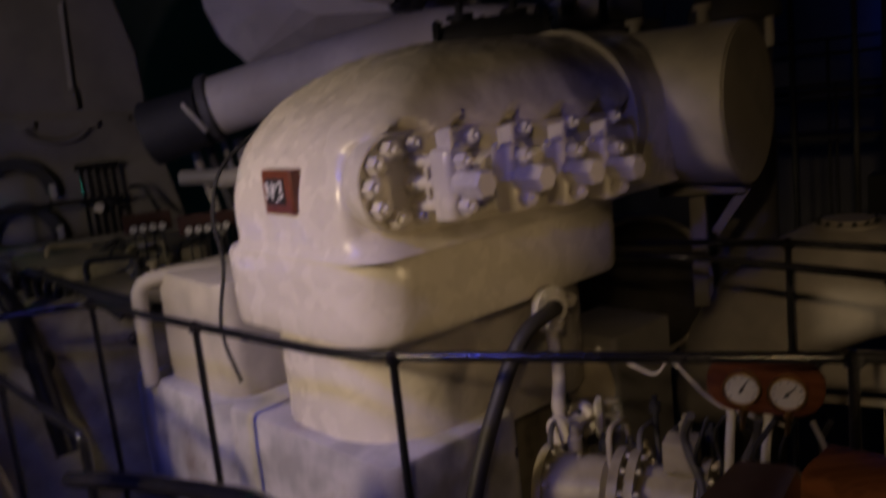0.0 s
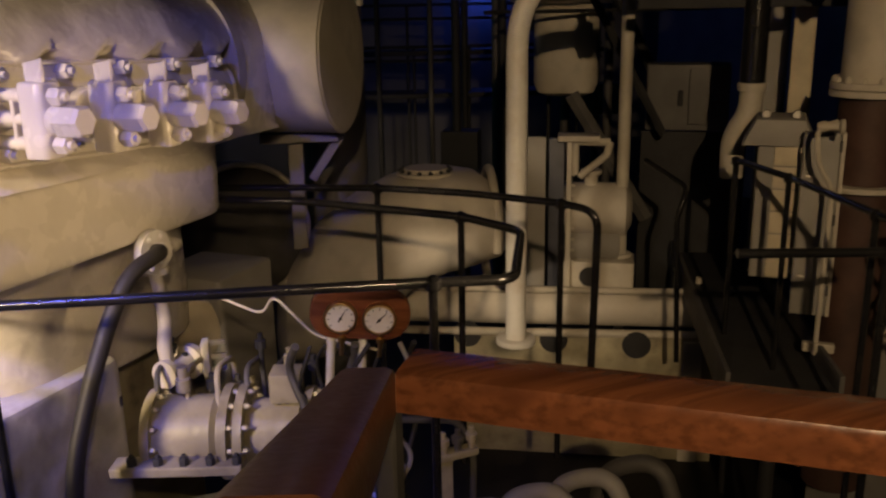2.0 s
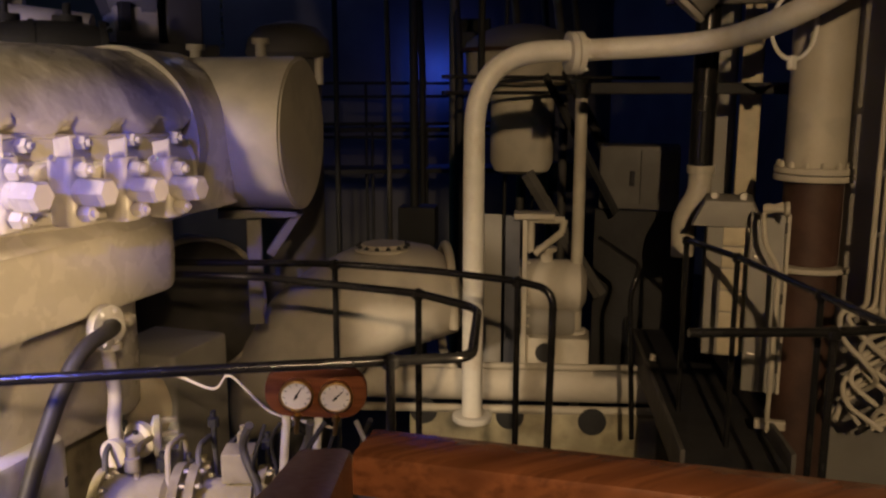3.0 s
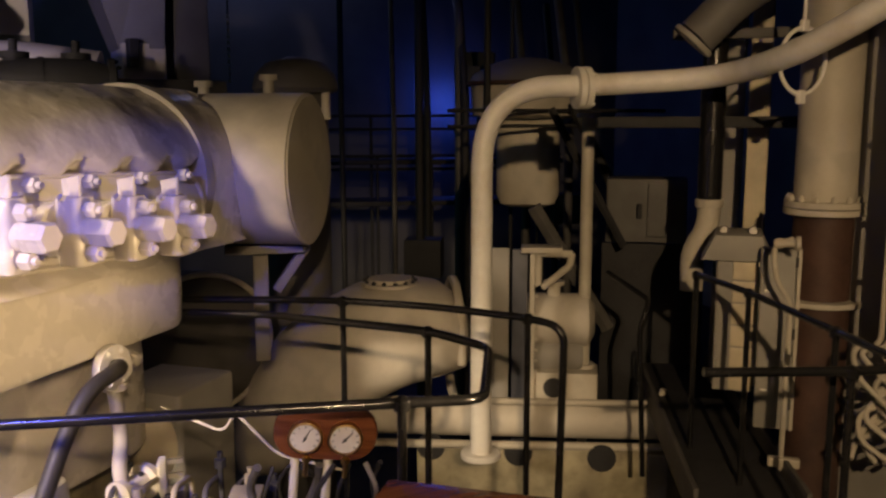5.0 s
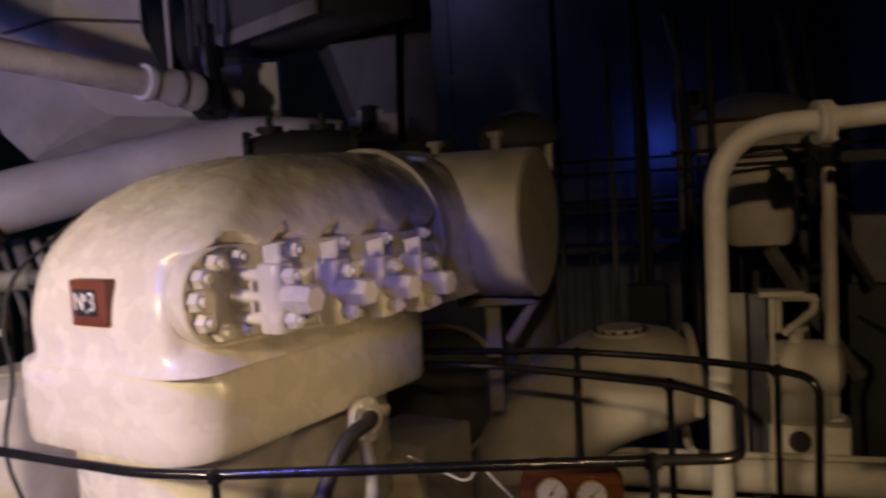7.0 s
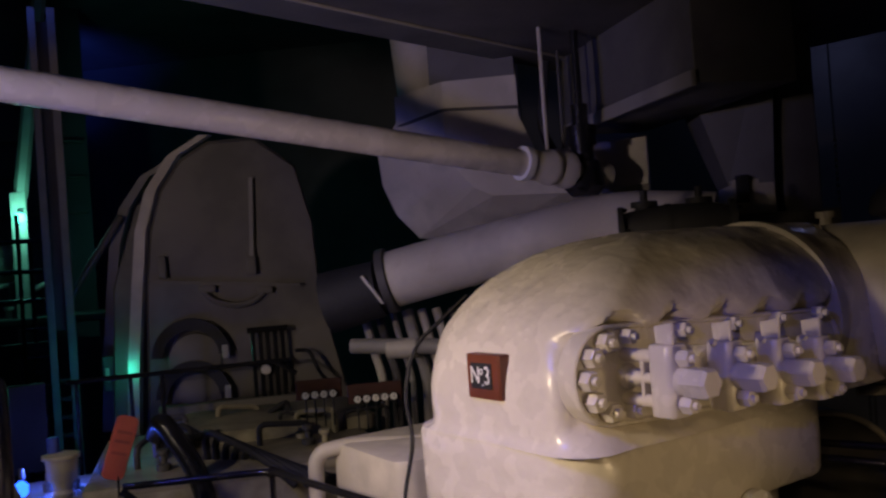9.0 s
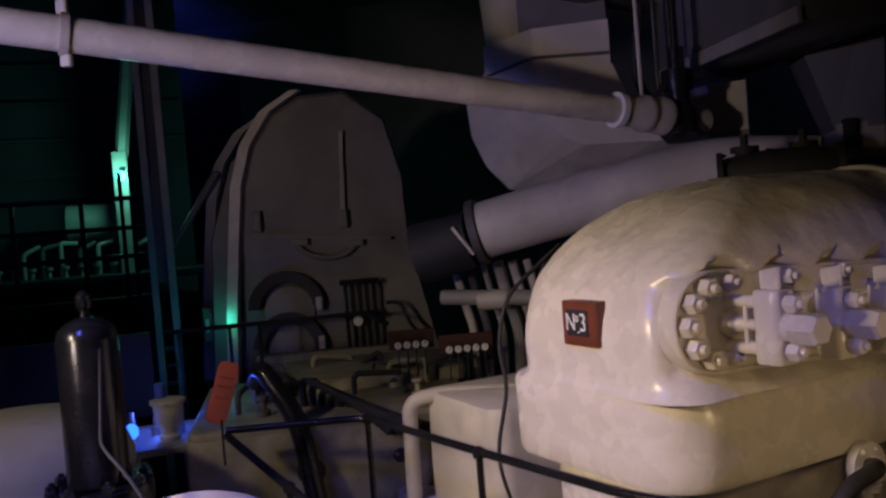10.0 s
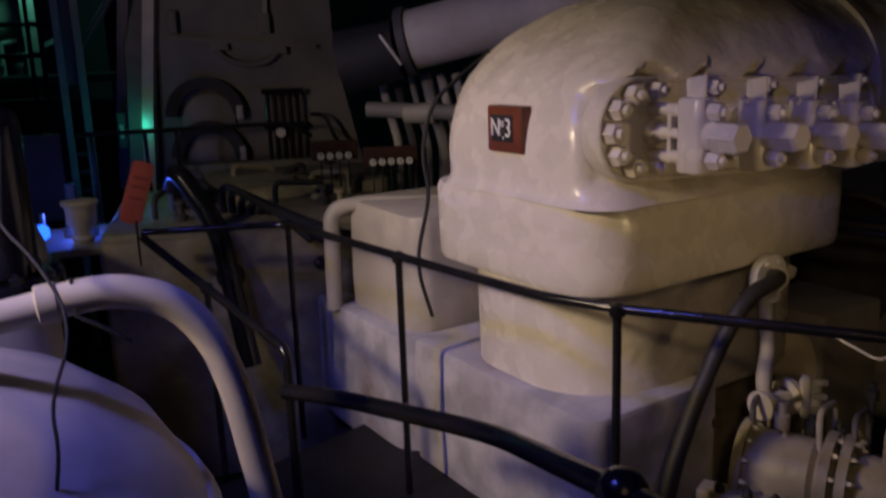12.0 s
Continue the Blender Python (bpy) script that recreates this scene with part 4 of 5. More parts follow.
part("trunk", slab(0, 1.68, 0.0, 0.6, 2.82, 3.4, 0.01, 0.006, m=OM), SHADED, od)
part("edge", slab(-0.02, 1.70, -0.03, 0.0, 2.80, 2.88, 0.006, 0.004, m=OM), GREY, od)
part("soffit", slab(-0.3, 4.0, -2.6, 0.0, 3.34, 3.5, 0.01, 0.006, m=frame_at((-1.90, 4.07, 0), 35)), SHADED, od)
part("soffit_strip", slab(-0.3, 4.0, -0.32, -0.30, 3.325, 3.338, 0.004, 0.003, m=frame_at((-1.90, 4.07, 0), 35)), CREAM2, od)
hg = thing("hanger_frame", (0, 0, 0), "pale hanger rod and dark curved hanger strap", "bracket")
part("strap", tube([(-0.30, 5.9, 3.3), (-0.36, 5.9, 2.85), (-0.28, 5.9, 2.66), (-0.1, 5.9, 2.62)], 0.03, 8, 0.1), BLACKM, hg)
part("rod", cyl((-0.22, 5.8, 2.6), UP, 0.012, 0.75, 8), DGREY, hg)
bgp = thing("lagged_branch_pipe", (0, 0, 0), "thick lagged cream pipe with an open dark end", "pipe")
part("pipe", tube([(-1.38, 5.5, 1.92), (-0.9, 5.47, 2.02), (0.05, 5.35, 2.19), (0.6, 5.2, 2.12)], 0.18, 24, 0.3), WRAP, bgp)
part("collar", turn((-1.42, 5.5, 1.91), (0.97, 0, 0.2), [(0, 0.16), (0.0, 0.21), (0.05, 0.21), (0.06, 0.18)], 24), DGREY, bgp)
part("end_pipe", turn((-1.8, 5.5, 1.8), (0.97, 0, 0.2), [(0, 0.2), (0.36, 0.18)], 24), BLACKM, bgp)
part("end_vane", box((-1.46, 5.33, 1.87), (0.02, 0.05, 0.22), ry=-35), CREAM2, bgp)
dmf = thing("dark_manifold", (0.32, 4.72, 2.12), "dark valve manifold with bolted flanges on top of the chest", "machine")
part("body", turn((-0.3, 0, -0.02), (1, -0.08, 0), [(0, 0.02), (0.0, 0.09), (0.16, 0.12), (0.3, 0.125), (0.48, 0.12), (0.6, 0.085), (0.6, 0.02)], 24), BLACKM, dmf)
for x in (-0.3, -0.06, 0.26):
    fl = part("flange", turn((x, -0.08 * (x + 0.3), -0.02), (1, -0.08, 0), [(0, 0.05), (0, 0.13), (0.03, 0.13), (0.03, 0.05)], 24), BLACKM, dmf)
    for k in range(8):
        a = math.pi * k / 4
        part("bolt", nut((x + 0.03, -0.08 * (x + 0.3) + 0.112 * math.cos(a), -0.02 + 0.112 * math.sin(a)), (1, 0, 0), 0.012, 0.015), BLACKM, fl)
for x in (-0.16, 0.12):
    part("neck", turn((x, 0, 0.05), UP, [(0, 0.05), (0.05, 0.05), (0.05, 0.07), (0.08, 0.07), (0.085, 0.02), (0.14, 0.02)], 16), BLACKM, dmf)

tb = thing("turbine_end", (0, 0, 0), "tall dim grey-brown turbine end housing with two arched ribs", "machine")
TM = frame_at((-2.75, 6.40, 0), 69)
def on(x, y, z):
    return TM @ Vector((x, y, z))
part("housing", prism([(-0.74, 0.3), (1.05, 0.3), (0.80, 1.05), (0.63, 1.85), (0.61, 2.4), (0.50, 2.85), (0.2, 3.08), (-0.15, 3.06), (-0.36, 2.93), (-0.52, 2.70), (-0.61, 2.40), (-0.66, 1.97)], 0, 1.4, m=TM, e=0.03), TURB, tb)
RIM = [(-0.80, 0.9), (-0.76, 1.5), (-0.71, 1.97), (-0.66, 2.40), (-0.57, 2.70), (-0.40, 2.95), (-0.16, 3.10)]
part("front_rim", loft(bmesh.new(), [[on(x - 0.05, 0.06, z), on(x - 0.05, -0.03, z), on(x + 0.03, -0.04, z), on(x + 0.05, 0.03, z)] for x, z in RIM]), CREAM2, tb, "pale rounded rim")
part("rear_rim", loft(bmesh.new(), [[on(x - 0.30, 0.56, z * 0.97), on(x - 0.30, 0.47, z * 0.97), on(x - 0.22, 0.46, z * 0.97), on(x - 0.2, 0.53, z * 0.97)] for x, z in RIM]), GREY, tb)
part("side_casing", prism([(-1.0, 0.3), (-0.7, 0.3), (-0.62, 2.0), (-0.5, 2.7), (-0.7, 2.6), (-0.9, 2.0)], 0.1, 1.3, m=TM), TURB, tb)
part("strut", tube([on(-1.3, 0.5, 1.9), on(-0.85, 0.4, 2.55)], 0.03, 8), TURB, tb)
part("ledge", prism([(-0.63, 2.005), (0.48, 1.90), (0.48, 1.925), (-0.63, 2.03)], -0.06, 0.0, m=TM, e=0.004), TURB, tb)
part("rib", prism([(0.10, 2.04), (0.135, 2.04), (0.17, 2.76), (0.14, 2.76)], -0.05, 0.0, m=TM, e=0.004), GREY, tb)
part("rib_shoe", slab(0.08, 0.15, -0.07, 0.0, 2.02, 2.16, 0.006, 0.004, m=TM), TURB, tb)
part("lug", slab(-0.56, -0.5, -0.06, 0.0, 2.04, 2.20, 0.01, 0.005, m=TM), TURB, tb)
for zc, r in ((1.44, 0.25), (1.14, 0.235)):
    bm = bmesh.new()
    rings = []
    for i in range(25):
        a = radians(2 + 176 * i / 24)
        c, s = math.cos(a), math.sin(a)
        rings.append([on(-0.363 + (r + k) * c, y, zc + (r + k) * s) for k, y in ((-0.05, 0.0), (-0.05, -0.09), (0.035, -0.09), (0.035, 0.0))])
    part("arch", loft(bm, rings), BLACKM, tb)
    part("arch_boss", turn(on(-0.34, 0, zc - 0.02), TM.to_3x3() @ Vector((0, -1, 0)), [(0, r - 0.05), (0.03, r - 0.06), (0.05, r - 0.12)], 28), TURB, tb)
    part("arch_foot", slab(-0.14, -0.09, -0.1, 0.0, zc - 0.03, zc + 0.07, 0.01, 0.006, m=TM), GREY, tb)
part("shackle_bar", tube([on(-0.25, -0.04, 1.92), on(-0.18, -0.05, 1.84), on(-0.02, -0.05, 1.79), on(0.13, -0.05, 1.82), on(0.2, -0.04, 1.89)], 0.022, 8, 0.08), TURB, tb)
part("shackle_pad", slab(-0.28, -0.16, -0.06, 0.0, 1.91, 1.96, 0.005, 0.004, m=TM), TURB, tb)
part("shackle_pad", slab(0.14, 0.26, -0.06, 0.0, 1.87, 1.92, 0.005, 0.004, m=TM), TURB, tb)
part("lower_cover", slab(-0.62, 0.5, -0.16, 0.0, 0.4, 1.10, 0.05, 0.02, m=TM), TURB, tb)
rk = thing("pipe_rack", (0, 0, 0), "rack of upright black pipes clamped in bars", "pipes")
for k in range(5):
    part("pipe", cyl(on(0.09 + 0.055 * k, -0.1, 1.03), UP, 0.017, 0.58, 8), BLACK, rk)
for z in (1.60, 1.35, 1.08):
    part("bar", tube([on(0.05, -0.1, z), on(0.35, -0.1, z)], 0.022, 8), BLACK, rk)
part("pale_tag", turn(on(0.17, -0.13, 1.3), TM.to_3x3() @ Vector((0, -1, 0)), [(0, 0.04), (0.015, 0.035)], 12), CREAM2, rk)
part("branch", tube([on(0.4, -0.1, 1.42), on(0.5, -0.15, 1.42), on(0.56, -0.2, 1.25), on(0.6, -0.3, 1.2)], 0.015, 8, 0.06), BLACK, rk)
for (c, n) in (((-1.835, 5.28, 1.25), 4), ((-1.50, 5.36, 1.20), 5)):
    gb = thing("small_gauge_board", Matrix.Translation(c) @ pose(0, 0, 0, 0, 0, 17), "red-brown board with a row of small white gauges", "gauge", "small gauge boards")
    part("board", box((0, 0.02, 0.03), (0.056 * n + 0.06, 0.03, 0.12)), DIMRED, gb)
    for k in range(n):
        x = (k - (n - 1) / 2) * 0.056
        g = part("gauge", turn((x, 0.0, 0), (0, -1, 0), [(0, 0.027), (0.02, 0.027), (0.022, 0.024)], 16), BLACKM, gb)
        part("dial", turn((x, -0.022, 0), (0, -1, 0), [(0, 0.0225), (0.002, 0.0225)], 16), WHITE, g)
        part("needle", box((x + 0.004, -0.025, 0.006), (0.003, 0.001, 0.02), ry=20, e=0.0004), BLACKM, g)
        part("stem", cyl((x, 0, -0.2), UP, 0.006, 0.18, 6), BLACKM, gb)
pc = thing("pipe_cluster", (0, 0, 0), "cluster of dim pipes and hoses behind the gauges", "pipes")
random.seed(9)
for k in range(10):
    x = -1.55 + 0.1 * k
    part("pipe", tube([(x, 5.75 + 0.02 * k, 0.5), (x + 0.03, 5.75, 1.25), (x - 0.05, 5.8, 1.5), (x - 0.1, 5.85, 1.7)], random.choice((0.022, 0.03, 0.04)), 8, 0.1), random.choice((GREY, DGREY, CREAM2)), pc)
part("cross_pipe", tube([(-1.7, 5.65, 1.5), (-0.6, 5.5, 1.45)], 0.05, 12), GREY, pc)
part("stub", cyl((-1.45, 5.62, 1.47), (0.95, -0.1, 0), 0.065, 0.2), CREAM2, pc)
fb = thing("engine_bed", (0, 0, 0), "dim grey engine bed plate with bolts and oval openings", "machine")
FB = frame_at((-2.75, 4.07, 0), 66)
part("bed", slab(0, 1.5, 0, 0.12, -0.4, 0.96, 0.04, 0.02, m=FB), DARKCREAM, fb)
part("bed_top", slab(0.02, 1.6, 0.0, 1.5, 0.94, 1.0, 0.05, 0.02, m=FB, lump=0.01), DARKCREAM, fb)
# both openings are black discs painted for darkness on a solid bed
part("oval_opening", turn(FB @ Vector((0.64, -0.006, 0.735)), FB.to_3x3() @ Vector((0, -1, 0)), [(0, 0.075), (0.004, 0.075), (0.005, 0.02)], 24), BLACKM, fb)
part("round_opening", turn(FB @ Vector((1.12, -0.006, 0.76)), FB.to_3x3() @ Vector((0, -1, 0)), [(0, 0.04), (0.004, 0.04), (0.005, 0.01)], 16), BLACKM, fb)
for k in range(10):
    part("bolt", nut(FB @ Vector((0.95 + 0.05 * (k % 5), -0.004, 0.55 + 0.22 * (k // 5))), FB.to_3x3() @ Vector((0, -1, 0)), 0.012, 0.012), DARKCREAM, fb)
part("deck_part", slab(0.5, 1.7, 0.8, 1.7, 0.98, 1.08, 0.1, 0.02, m=FB, lump=0.02), DARKCREAM, fb)
hb = thing("hose_bundle", (0, 0, 0), "bundle of black hoses arching over the bed plate", "hoses")
part("thick_hose", tube([(-2.5, 4.45, 1.2), (-2.42, 4.35, 1.30), (-2.2, 4.3, 1.02), (-2.02, 4.15, 0.3)], 0.055, 12, 0.15), BLACK, hb)
for k in range(6):
    part("hose", tube([(-2.35 + 0.05 * k, 4.75, 0.95), (-2.3 + 0.06 * k, 4.6, 1.2 - 0.03 * k), (-1.95 + 0.06 * k, 4.5, 1.05 - 0.02 * k), (-1.75 + 0.07 * k, 4.45, 0.9)], 0.02, 8, 0.12), BLACKM, hb)
sg = thing("red_sign", frame_at((-2.34, 3.78, 1.28), 45), "faded red sign plate on a thin wire stand", "sign")
part("plate", prism(rect(-0.052, 0.052, -0.15, 0.14, 0.03, 5), -0.004, 0.004, m=pose(0, 0, 0, 0, 20, 0), e=0.002), SIGNRED, sg)
for z in (0.06, 0.02, -0.03):
    part("bar_mark", box((z * 0.36, -0.0055, z), (0.07, 0.002, 0.014), e=0.0005, ry=20), mat("darker_red_mark", (0.42, 0.08, 0.05), 0.5), sg, "faint unreadable line of writing")
part("stand", cyl((-0.02, 0, -0.35), UP, 0.006, 0.22, 8), BLACK, sg)
bc = thing("black_filter_housing", (-2.46, 2.98, 0), "glossy black upright cylinder with a bolted base flange", "machine")
part("body", turn((0, 0, 1.1), UP, [(0, 0.115), (0.55, 0.115), (0.59, 0.105), (0.62, 0.07), (0.64, 0.02)], 36), BLACK, bc)
part("base_flange", cyl((0, 0, 1.02), UP, 0.2, 0.07, 36), BLACK, bc)
for i in range(8):
    a = 2 * math.pi * i / 8
    part("bolt", nut((0.17 * math.cos(a), 0.17 * math.sin(a), 1.09), UP, 0.025, 0.03), BLACK, bc)
part("eye_bolt", turn((0, 0, 1.73), UP, [(0, 0.02), (0.03, 0.015), (0.05, 0.03), (0.09, 0.03), (0.11, 0.01)], 12), BLACK, bc)
part("pedestal", cyl((0, 0, -0.05), UP, 0.16, 1.07, 24), CREAM2, bc)
pk = thing("pale_tank", (-3.13, 3.33, -0.07), "pale round tank top behind the black cylinder", "tank")
part("shell", turn((0, 0, -0.1), UP, [(0, 0.5), (1.25, 0.5), (1.36, 0.46), (1.45, 0.32), (1.48, 0.05)], 40), CREAM2, pk)
part("hoop", turn((0, 0, 1.05), UP, [(0, 0.5), (0, 0.515), (0.04, 0.515), (0.04, 0.5)], 40), GREY, pk)
nb = thing("lagged_vessel", (0, 0, 0), "near lagged cream vessel with a domed top", "tank")
part("vessel", turn((-2.15, 1.75, -0.1), UP, [(0, 0.99), (0.55, 0.98), (0.8, 0.91), (1.0, 0.80), (1.13, 0.64), (1.22, 0.45), (1.28, 0.2), (1.29, 0.05)], 56), WRAP, nb)
part("seam_band", turn((-2.15, 1.75, 0.66), UP, [(0, 0.93), (0.0, 0.945), (0.05, 0.92), (0.05, 0.90)], 56), CREAM2, nb)
part("top_nozzle", turn((-2.15, 1.75, 1.18), UP, [(0, 0.12), (0.06, 0.12), (0.06, 0.17), (0.09, 0.17)], 24), CREAM2, nb)
ne = thing("white_elbow_pipe", (0, 0, 0), "thick off-white elbow pipe curving down", "pipe")
part("pipe", tube([(-1.60, 1.985, 1.30), (-1.49, 2.05, 1.315), (-1.37, 2.12, 1.275), (-1.285, 2.16, 1.16), (-1.24, 2.18, 1.0), (-1.19, 2.2, 0.67), (-1.13, 2.24, 0.0)], 0.043, 18, 0.07), WRAP, ne)
part("end_collar", cyl((-1.595, 1.99, 1.30), (-0.8, -0.5, -0.08), 0.05, 0.05), CREAM2, ne)
part("branch", tube([(-1.62, 1.97, 1.295), (-1.9, 1.78, 1.25)], 0.04, 14), WRAP, ne)
part("wire_tie", tube([(-1.56, 2.0, 1.355), (-1.54, 1.97, 1.27), (-1.47, 1.99, 1.23), (-1.43, 2.02, 1.19)], 0.006, 6), BLACKM, ne)
solo("loose_cable", tube([(-2.35, 2.9, 1.62), (-1.705, 1.967, 1.494), (-1.597, 1.922, 1.422), (-1.50, 1.865, 1.337), (-1.447, 1.79, 1.27), (-1.46, 1.713, 1.15), (-1.432, 1.68, 1.06), (-1.45, 1.67, 0.95)], 0.0045, 8, 0.05), BLACKM, "thin dark cable hanging over the vessel", "cable")
solo("loose_cable", tube([(-0.73, 3.97, 1.85), (-0.96, 3.75, 1.65), (-1.0, 3.72, 1.43), (-0.97, 3.72, 1.27), (-1.05, 3.74, 0.95), (-0.98, 3.72, 0.72)], 0.009, 8, 0.12), BLACKM, "thin dark cable hanging beside the casing", "cable")
solo("signal_wire", tube([(0.55, 3.5, 0.78), (0.75, 3.3, 0.70), (0.78, 3.25, 0.80), (0.9, 3.1, 0.65), (1.1, 2.9, 0.62)], 0.006, 8, 0.06), CREAM2, "thin pale wire looping to the gauges", "cable")
# tower, platform and lamps
tw = thing("deck_pillar", (0, 0, 0), "pale steel pillar made of two uprights, rusty at the foot", "pillar")
part("upright", box((-4.20, 6.26, 1.9), (0.055, 0.055, 4.6), rz=30), CREAM2, tw)
part("upright", box((-4.08, 6.33, 1.9), (0.06, 0.06, 4.6), rz=30), CREAM2, tw)
part("web", box((-4.14, 6.34, 2.9), (0.14, 0.03, 2.4), rz=30), TURB, tw)
for k in range(5):
    part("batten", box((-4.14, 6.28, 0.75 + 0.14 * k), (0.16, 0.02, 0.03), rz=30), DGREY, tw)
bs = thing("guard_platform", (0, 0, 0), "dark steel frame platform with guard rails", "platform")
part("panel", box((-4.15, 4.85, 1.15), (1.3, 0.1, 0.55), rz=35), BLACKM, bs)
for z in (2.46, 2.19, 1.93):
    part("handrail", tube([(-6.3, 6.2, z), (-4.88, 7.25, z)], 0.022, 8), BLACK, bs)
for x, y in ((-5.75, 6.60), (-5.30, 6.94), (-4.95, 7.2)):
    part("post", cyl((x, y, -1.3), UP, 0.022, 3.76, 8), BLACK, bs)
part("deck_edge", box((-5.6, 6.74, 1.5), (1.9, 0.08, 0.12), rz=36.5), BLACKM, bs)
ld = thing("ladder", (-4.62, 6.72, 0), "narrow black steel ladder beside the pillar", "ladder")
for x in (-0.09, 0.09):
    part("stile", cyl((x, 0.5 * x, -1.3), UP, 0.018, 3.95, 8), BLACK, ld)
for k in range(9):
    part("rung", tube([(-0.09, -0.045, 0.5 + 0.24 * k), (0.09, 0.045, 0.5 + 0.24 * k)], 0.012, 6), BLACK, ld)
solo("wall_bulkhead", box((-7.5, 9.35, 2.1), (3.4, 0.08, 7.0), rz=37), WALLM, "dark ribbed steel bulkhead in dim green light", "wall", kind="structure")
fm = thing("far_machinery", (0, 0, 0), "dim green-lit pipes and vessels on a far platform", "machine")
part("vessel", turn((-6.75, 8.6, 2.33), (0.85, 0.5, 0), [(0, 0.1), (0.05, 0.2), (0.2, 0.2), (0.21, 0.21), (0.24, 0.21), (0.25, 0.2), (0.6, 0.2), (0.65, 0.1)], 24), CREAM2, fm)
part("column", box((-5.86, 8.45, 2.2), (0.15, 0.15, 1.7), rz=30), CREAM2, fm)
part("raking_column", tube([(-5.84, 8.46, 3.0), (-5.70, 8.5, 4.0), (-5.50, 8.6, 5.5)], 0.07, 6), CREAM2, fm)
part("deck", box((-6.6, 8.6, 1.7), (3.0, 1.5, 0.08), rz=30), DGREY, fm)
for k in range(8):
    part("valve", turn((-6.9 + 0.14 * k, 7.7 + 0.08 * k, 1.75), UP, [(0, 0.03), (0.08, 0.03), (0.09, 0.05), (0.12, 0.05)], 10), CREAM2, fm)
for z in (2.95, 3.4, 3.85, 4.3):
    part("stringer", box((-7.46, 9.27, z), (3.3, 0.08, 0.03), rz=37), SHADED, fm)
for k in range(7):
    part("small_pipe", tube([(-6.9 + 0.16 * k, 8.1 + 0.1 * k, 1.75), (-6.9 + 0.16 * k, 8.1 + 0.1 * k, 2.02 + 0.05 * (k % 3)), (-6.8 + 0.16 * k, 8.25 + 0.1 * k, 2.1)], 0.025, 8, 0.05), SHADED if k % 2 else CREAM2, fm)
gl = thing("green_lamp", (-5.80, 8.36, 2.78), "small glowing green signal lamp", "lamp")
part("bulb", turn((0, 0, 0), UP, [(-0.05, 0.02), (-0.03, 0.045), (0, 0.055), (0.03, 0.045), (0.05, 0.02)], 16), glow("green_glow", (0.1, 1.0, 0.75), 14), gl)
part("holder", cyl((0, 0.03, 0.05), UP, 0.03, 0.05, 12), BLACKM, gl)
# made-up panel, its pale plates stand for unidentified patches of green light
gp = thing("green_lit_box", (-3.62, 6.22, 0), "small dark panel with pale plates for green-lit patches", "panel")
part("panel", box((0, 0.06, 1.35), (0.34, 0.04, 0.26), rz=29), DGREY, gp)
for x, w in ((-0.11, 0.03), (-0.05, 0.03), (0.06, 0.1)):
    part("plate", box((x, 0.03 + 0.55 * x, 1.345), (w, 0.012, 0.10), rz=29), CREAM2, gp)
part("leg", cyl((0, 0.07, -1.3), UP, 0.025, 2.55, 10), BLACKM, gp)
bw2 = thing("blue_lit_tray", (0, 0, 0), "low machinery tray with a blue lamp and a pale cup fitting", "machine")
part("cup", turn((-2.98, 4.33, 0.92), UP, [(0, 0.05), (0.025, 0.06), (0.04, 0.045), (0.07, 0.05), (0.1, 0.075), (0.2, 0.08), (0.205, 0.095), (0.225, 0.095), (0.23, 0.075)], 24), CREAM2, bw2)
part("tray", box((-3.25, 4.35, 0.9), (0.8, 0.7, 0.04), rz=30), GREY, bw2)
part("tray_lip", box((-3.35, 4.05, 0.95), (0.5, 0.03, 0.12), rz=30), DGREY, bw2)
part("tray_leg", cyl((-3.25, 4.4, -1.3), UP, 0.06, 2.2, 12), DGREY, bw2)
for k in range(5):
    part("tray_fitting", turn((-3.5 + 0.12 * k, 4.3 + 0.05 * k, 0.92), UP, [(0, 0.03), (0.05, 0.03), (0.06, 0.015), (0.1 + 0.02 * (k % 3), 0.015)], 10), STEEL, bw2)
part("blue_cap", cyl((-3.04, 4.36, 1.14), UP, 0.03, 0.09, 12), BLUEP, bw2)
bulbl = part("lamp_bulb", turn((-3.13, 4.20, 1.0), UP, [(-0.04, 0.015), (-0.02, 0.035), (0.02, 0.035), (0.04, 0.015)], 12), glow("blue_lamp_glow", (0.015, 0.10, 1.0), 12), bw2)

# ---- pump and pipework below the gauges ----
pm = thing("feed_pump", (0, 0, 0), "pale pump casing with bolted flanges and small fittings", "pump")
PD = Vector((0.90, -0.43, 0))
P0 = Vector((0.28, 3.34, 0.27))
part("barrel", turn(P0, PD, [(0, 0.13), (0.02, 0.15), (0.26, 0.15), (0.28, 0.13), (0.6, 0.13)], 32), DARKCREAM, pm)
for h, r in ((0.0, 0.175), (0.30, 0.19), (0.36, 0.19), (0.62, 0.175)):
    fl = part("flange", turn(P0 + PD * h, PD, [(0, r), (0.035, r)], 32), DARKCREAM, pm)
    x, y = basis(PD)
    for i in range(12):
        a = 2 * math.pi * i / 12
        part("bolt", nut(P0 + PD * (h + 0.035) + (x * math.cos(a) + y * math.sin(a)) * (r - 0.022), PD, 0.014, 0.02), STEEL, fl)
part("split_flange", box(P0 + PD * 0.15 + Vector((-0.08, -0.17, -0.05)), (0.5, 0.1, 0.04), rz=-25), DARKCREAM, pm)
for k in range(5):
    part("split_bolt", nut(P0 + PD * (-0.02 + 0.1 * k) + Vector((-0.09, -0.19, -0.03)), UP, 0.02, 0.03), BLACKM, pm)
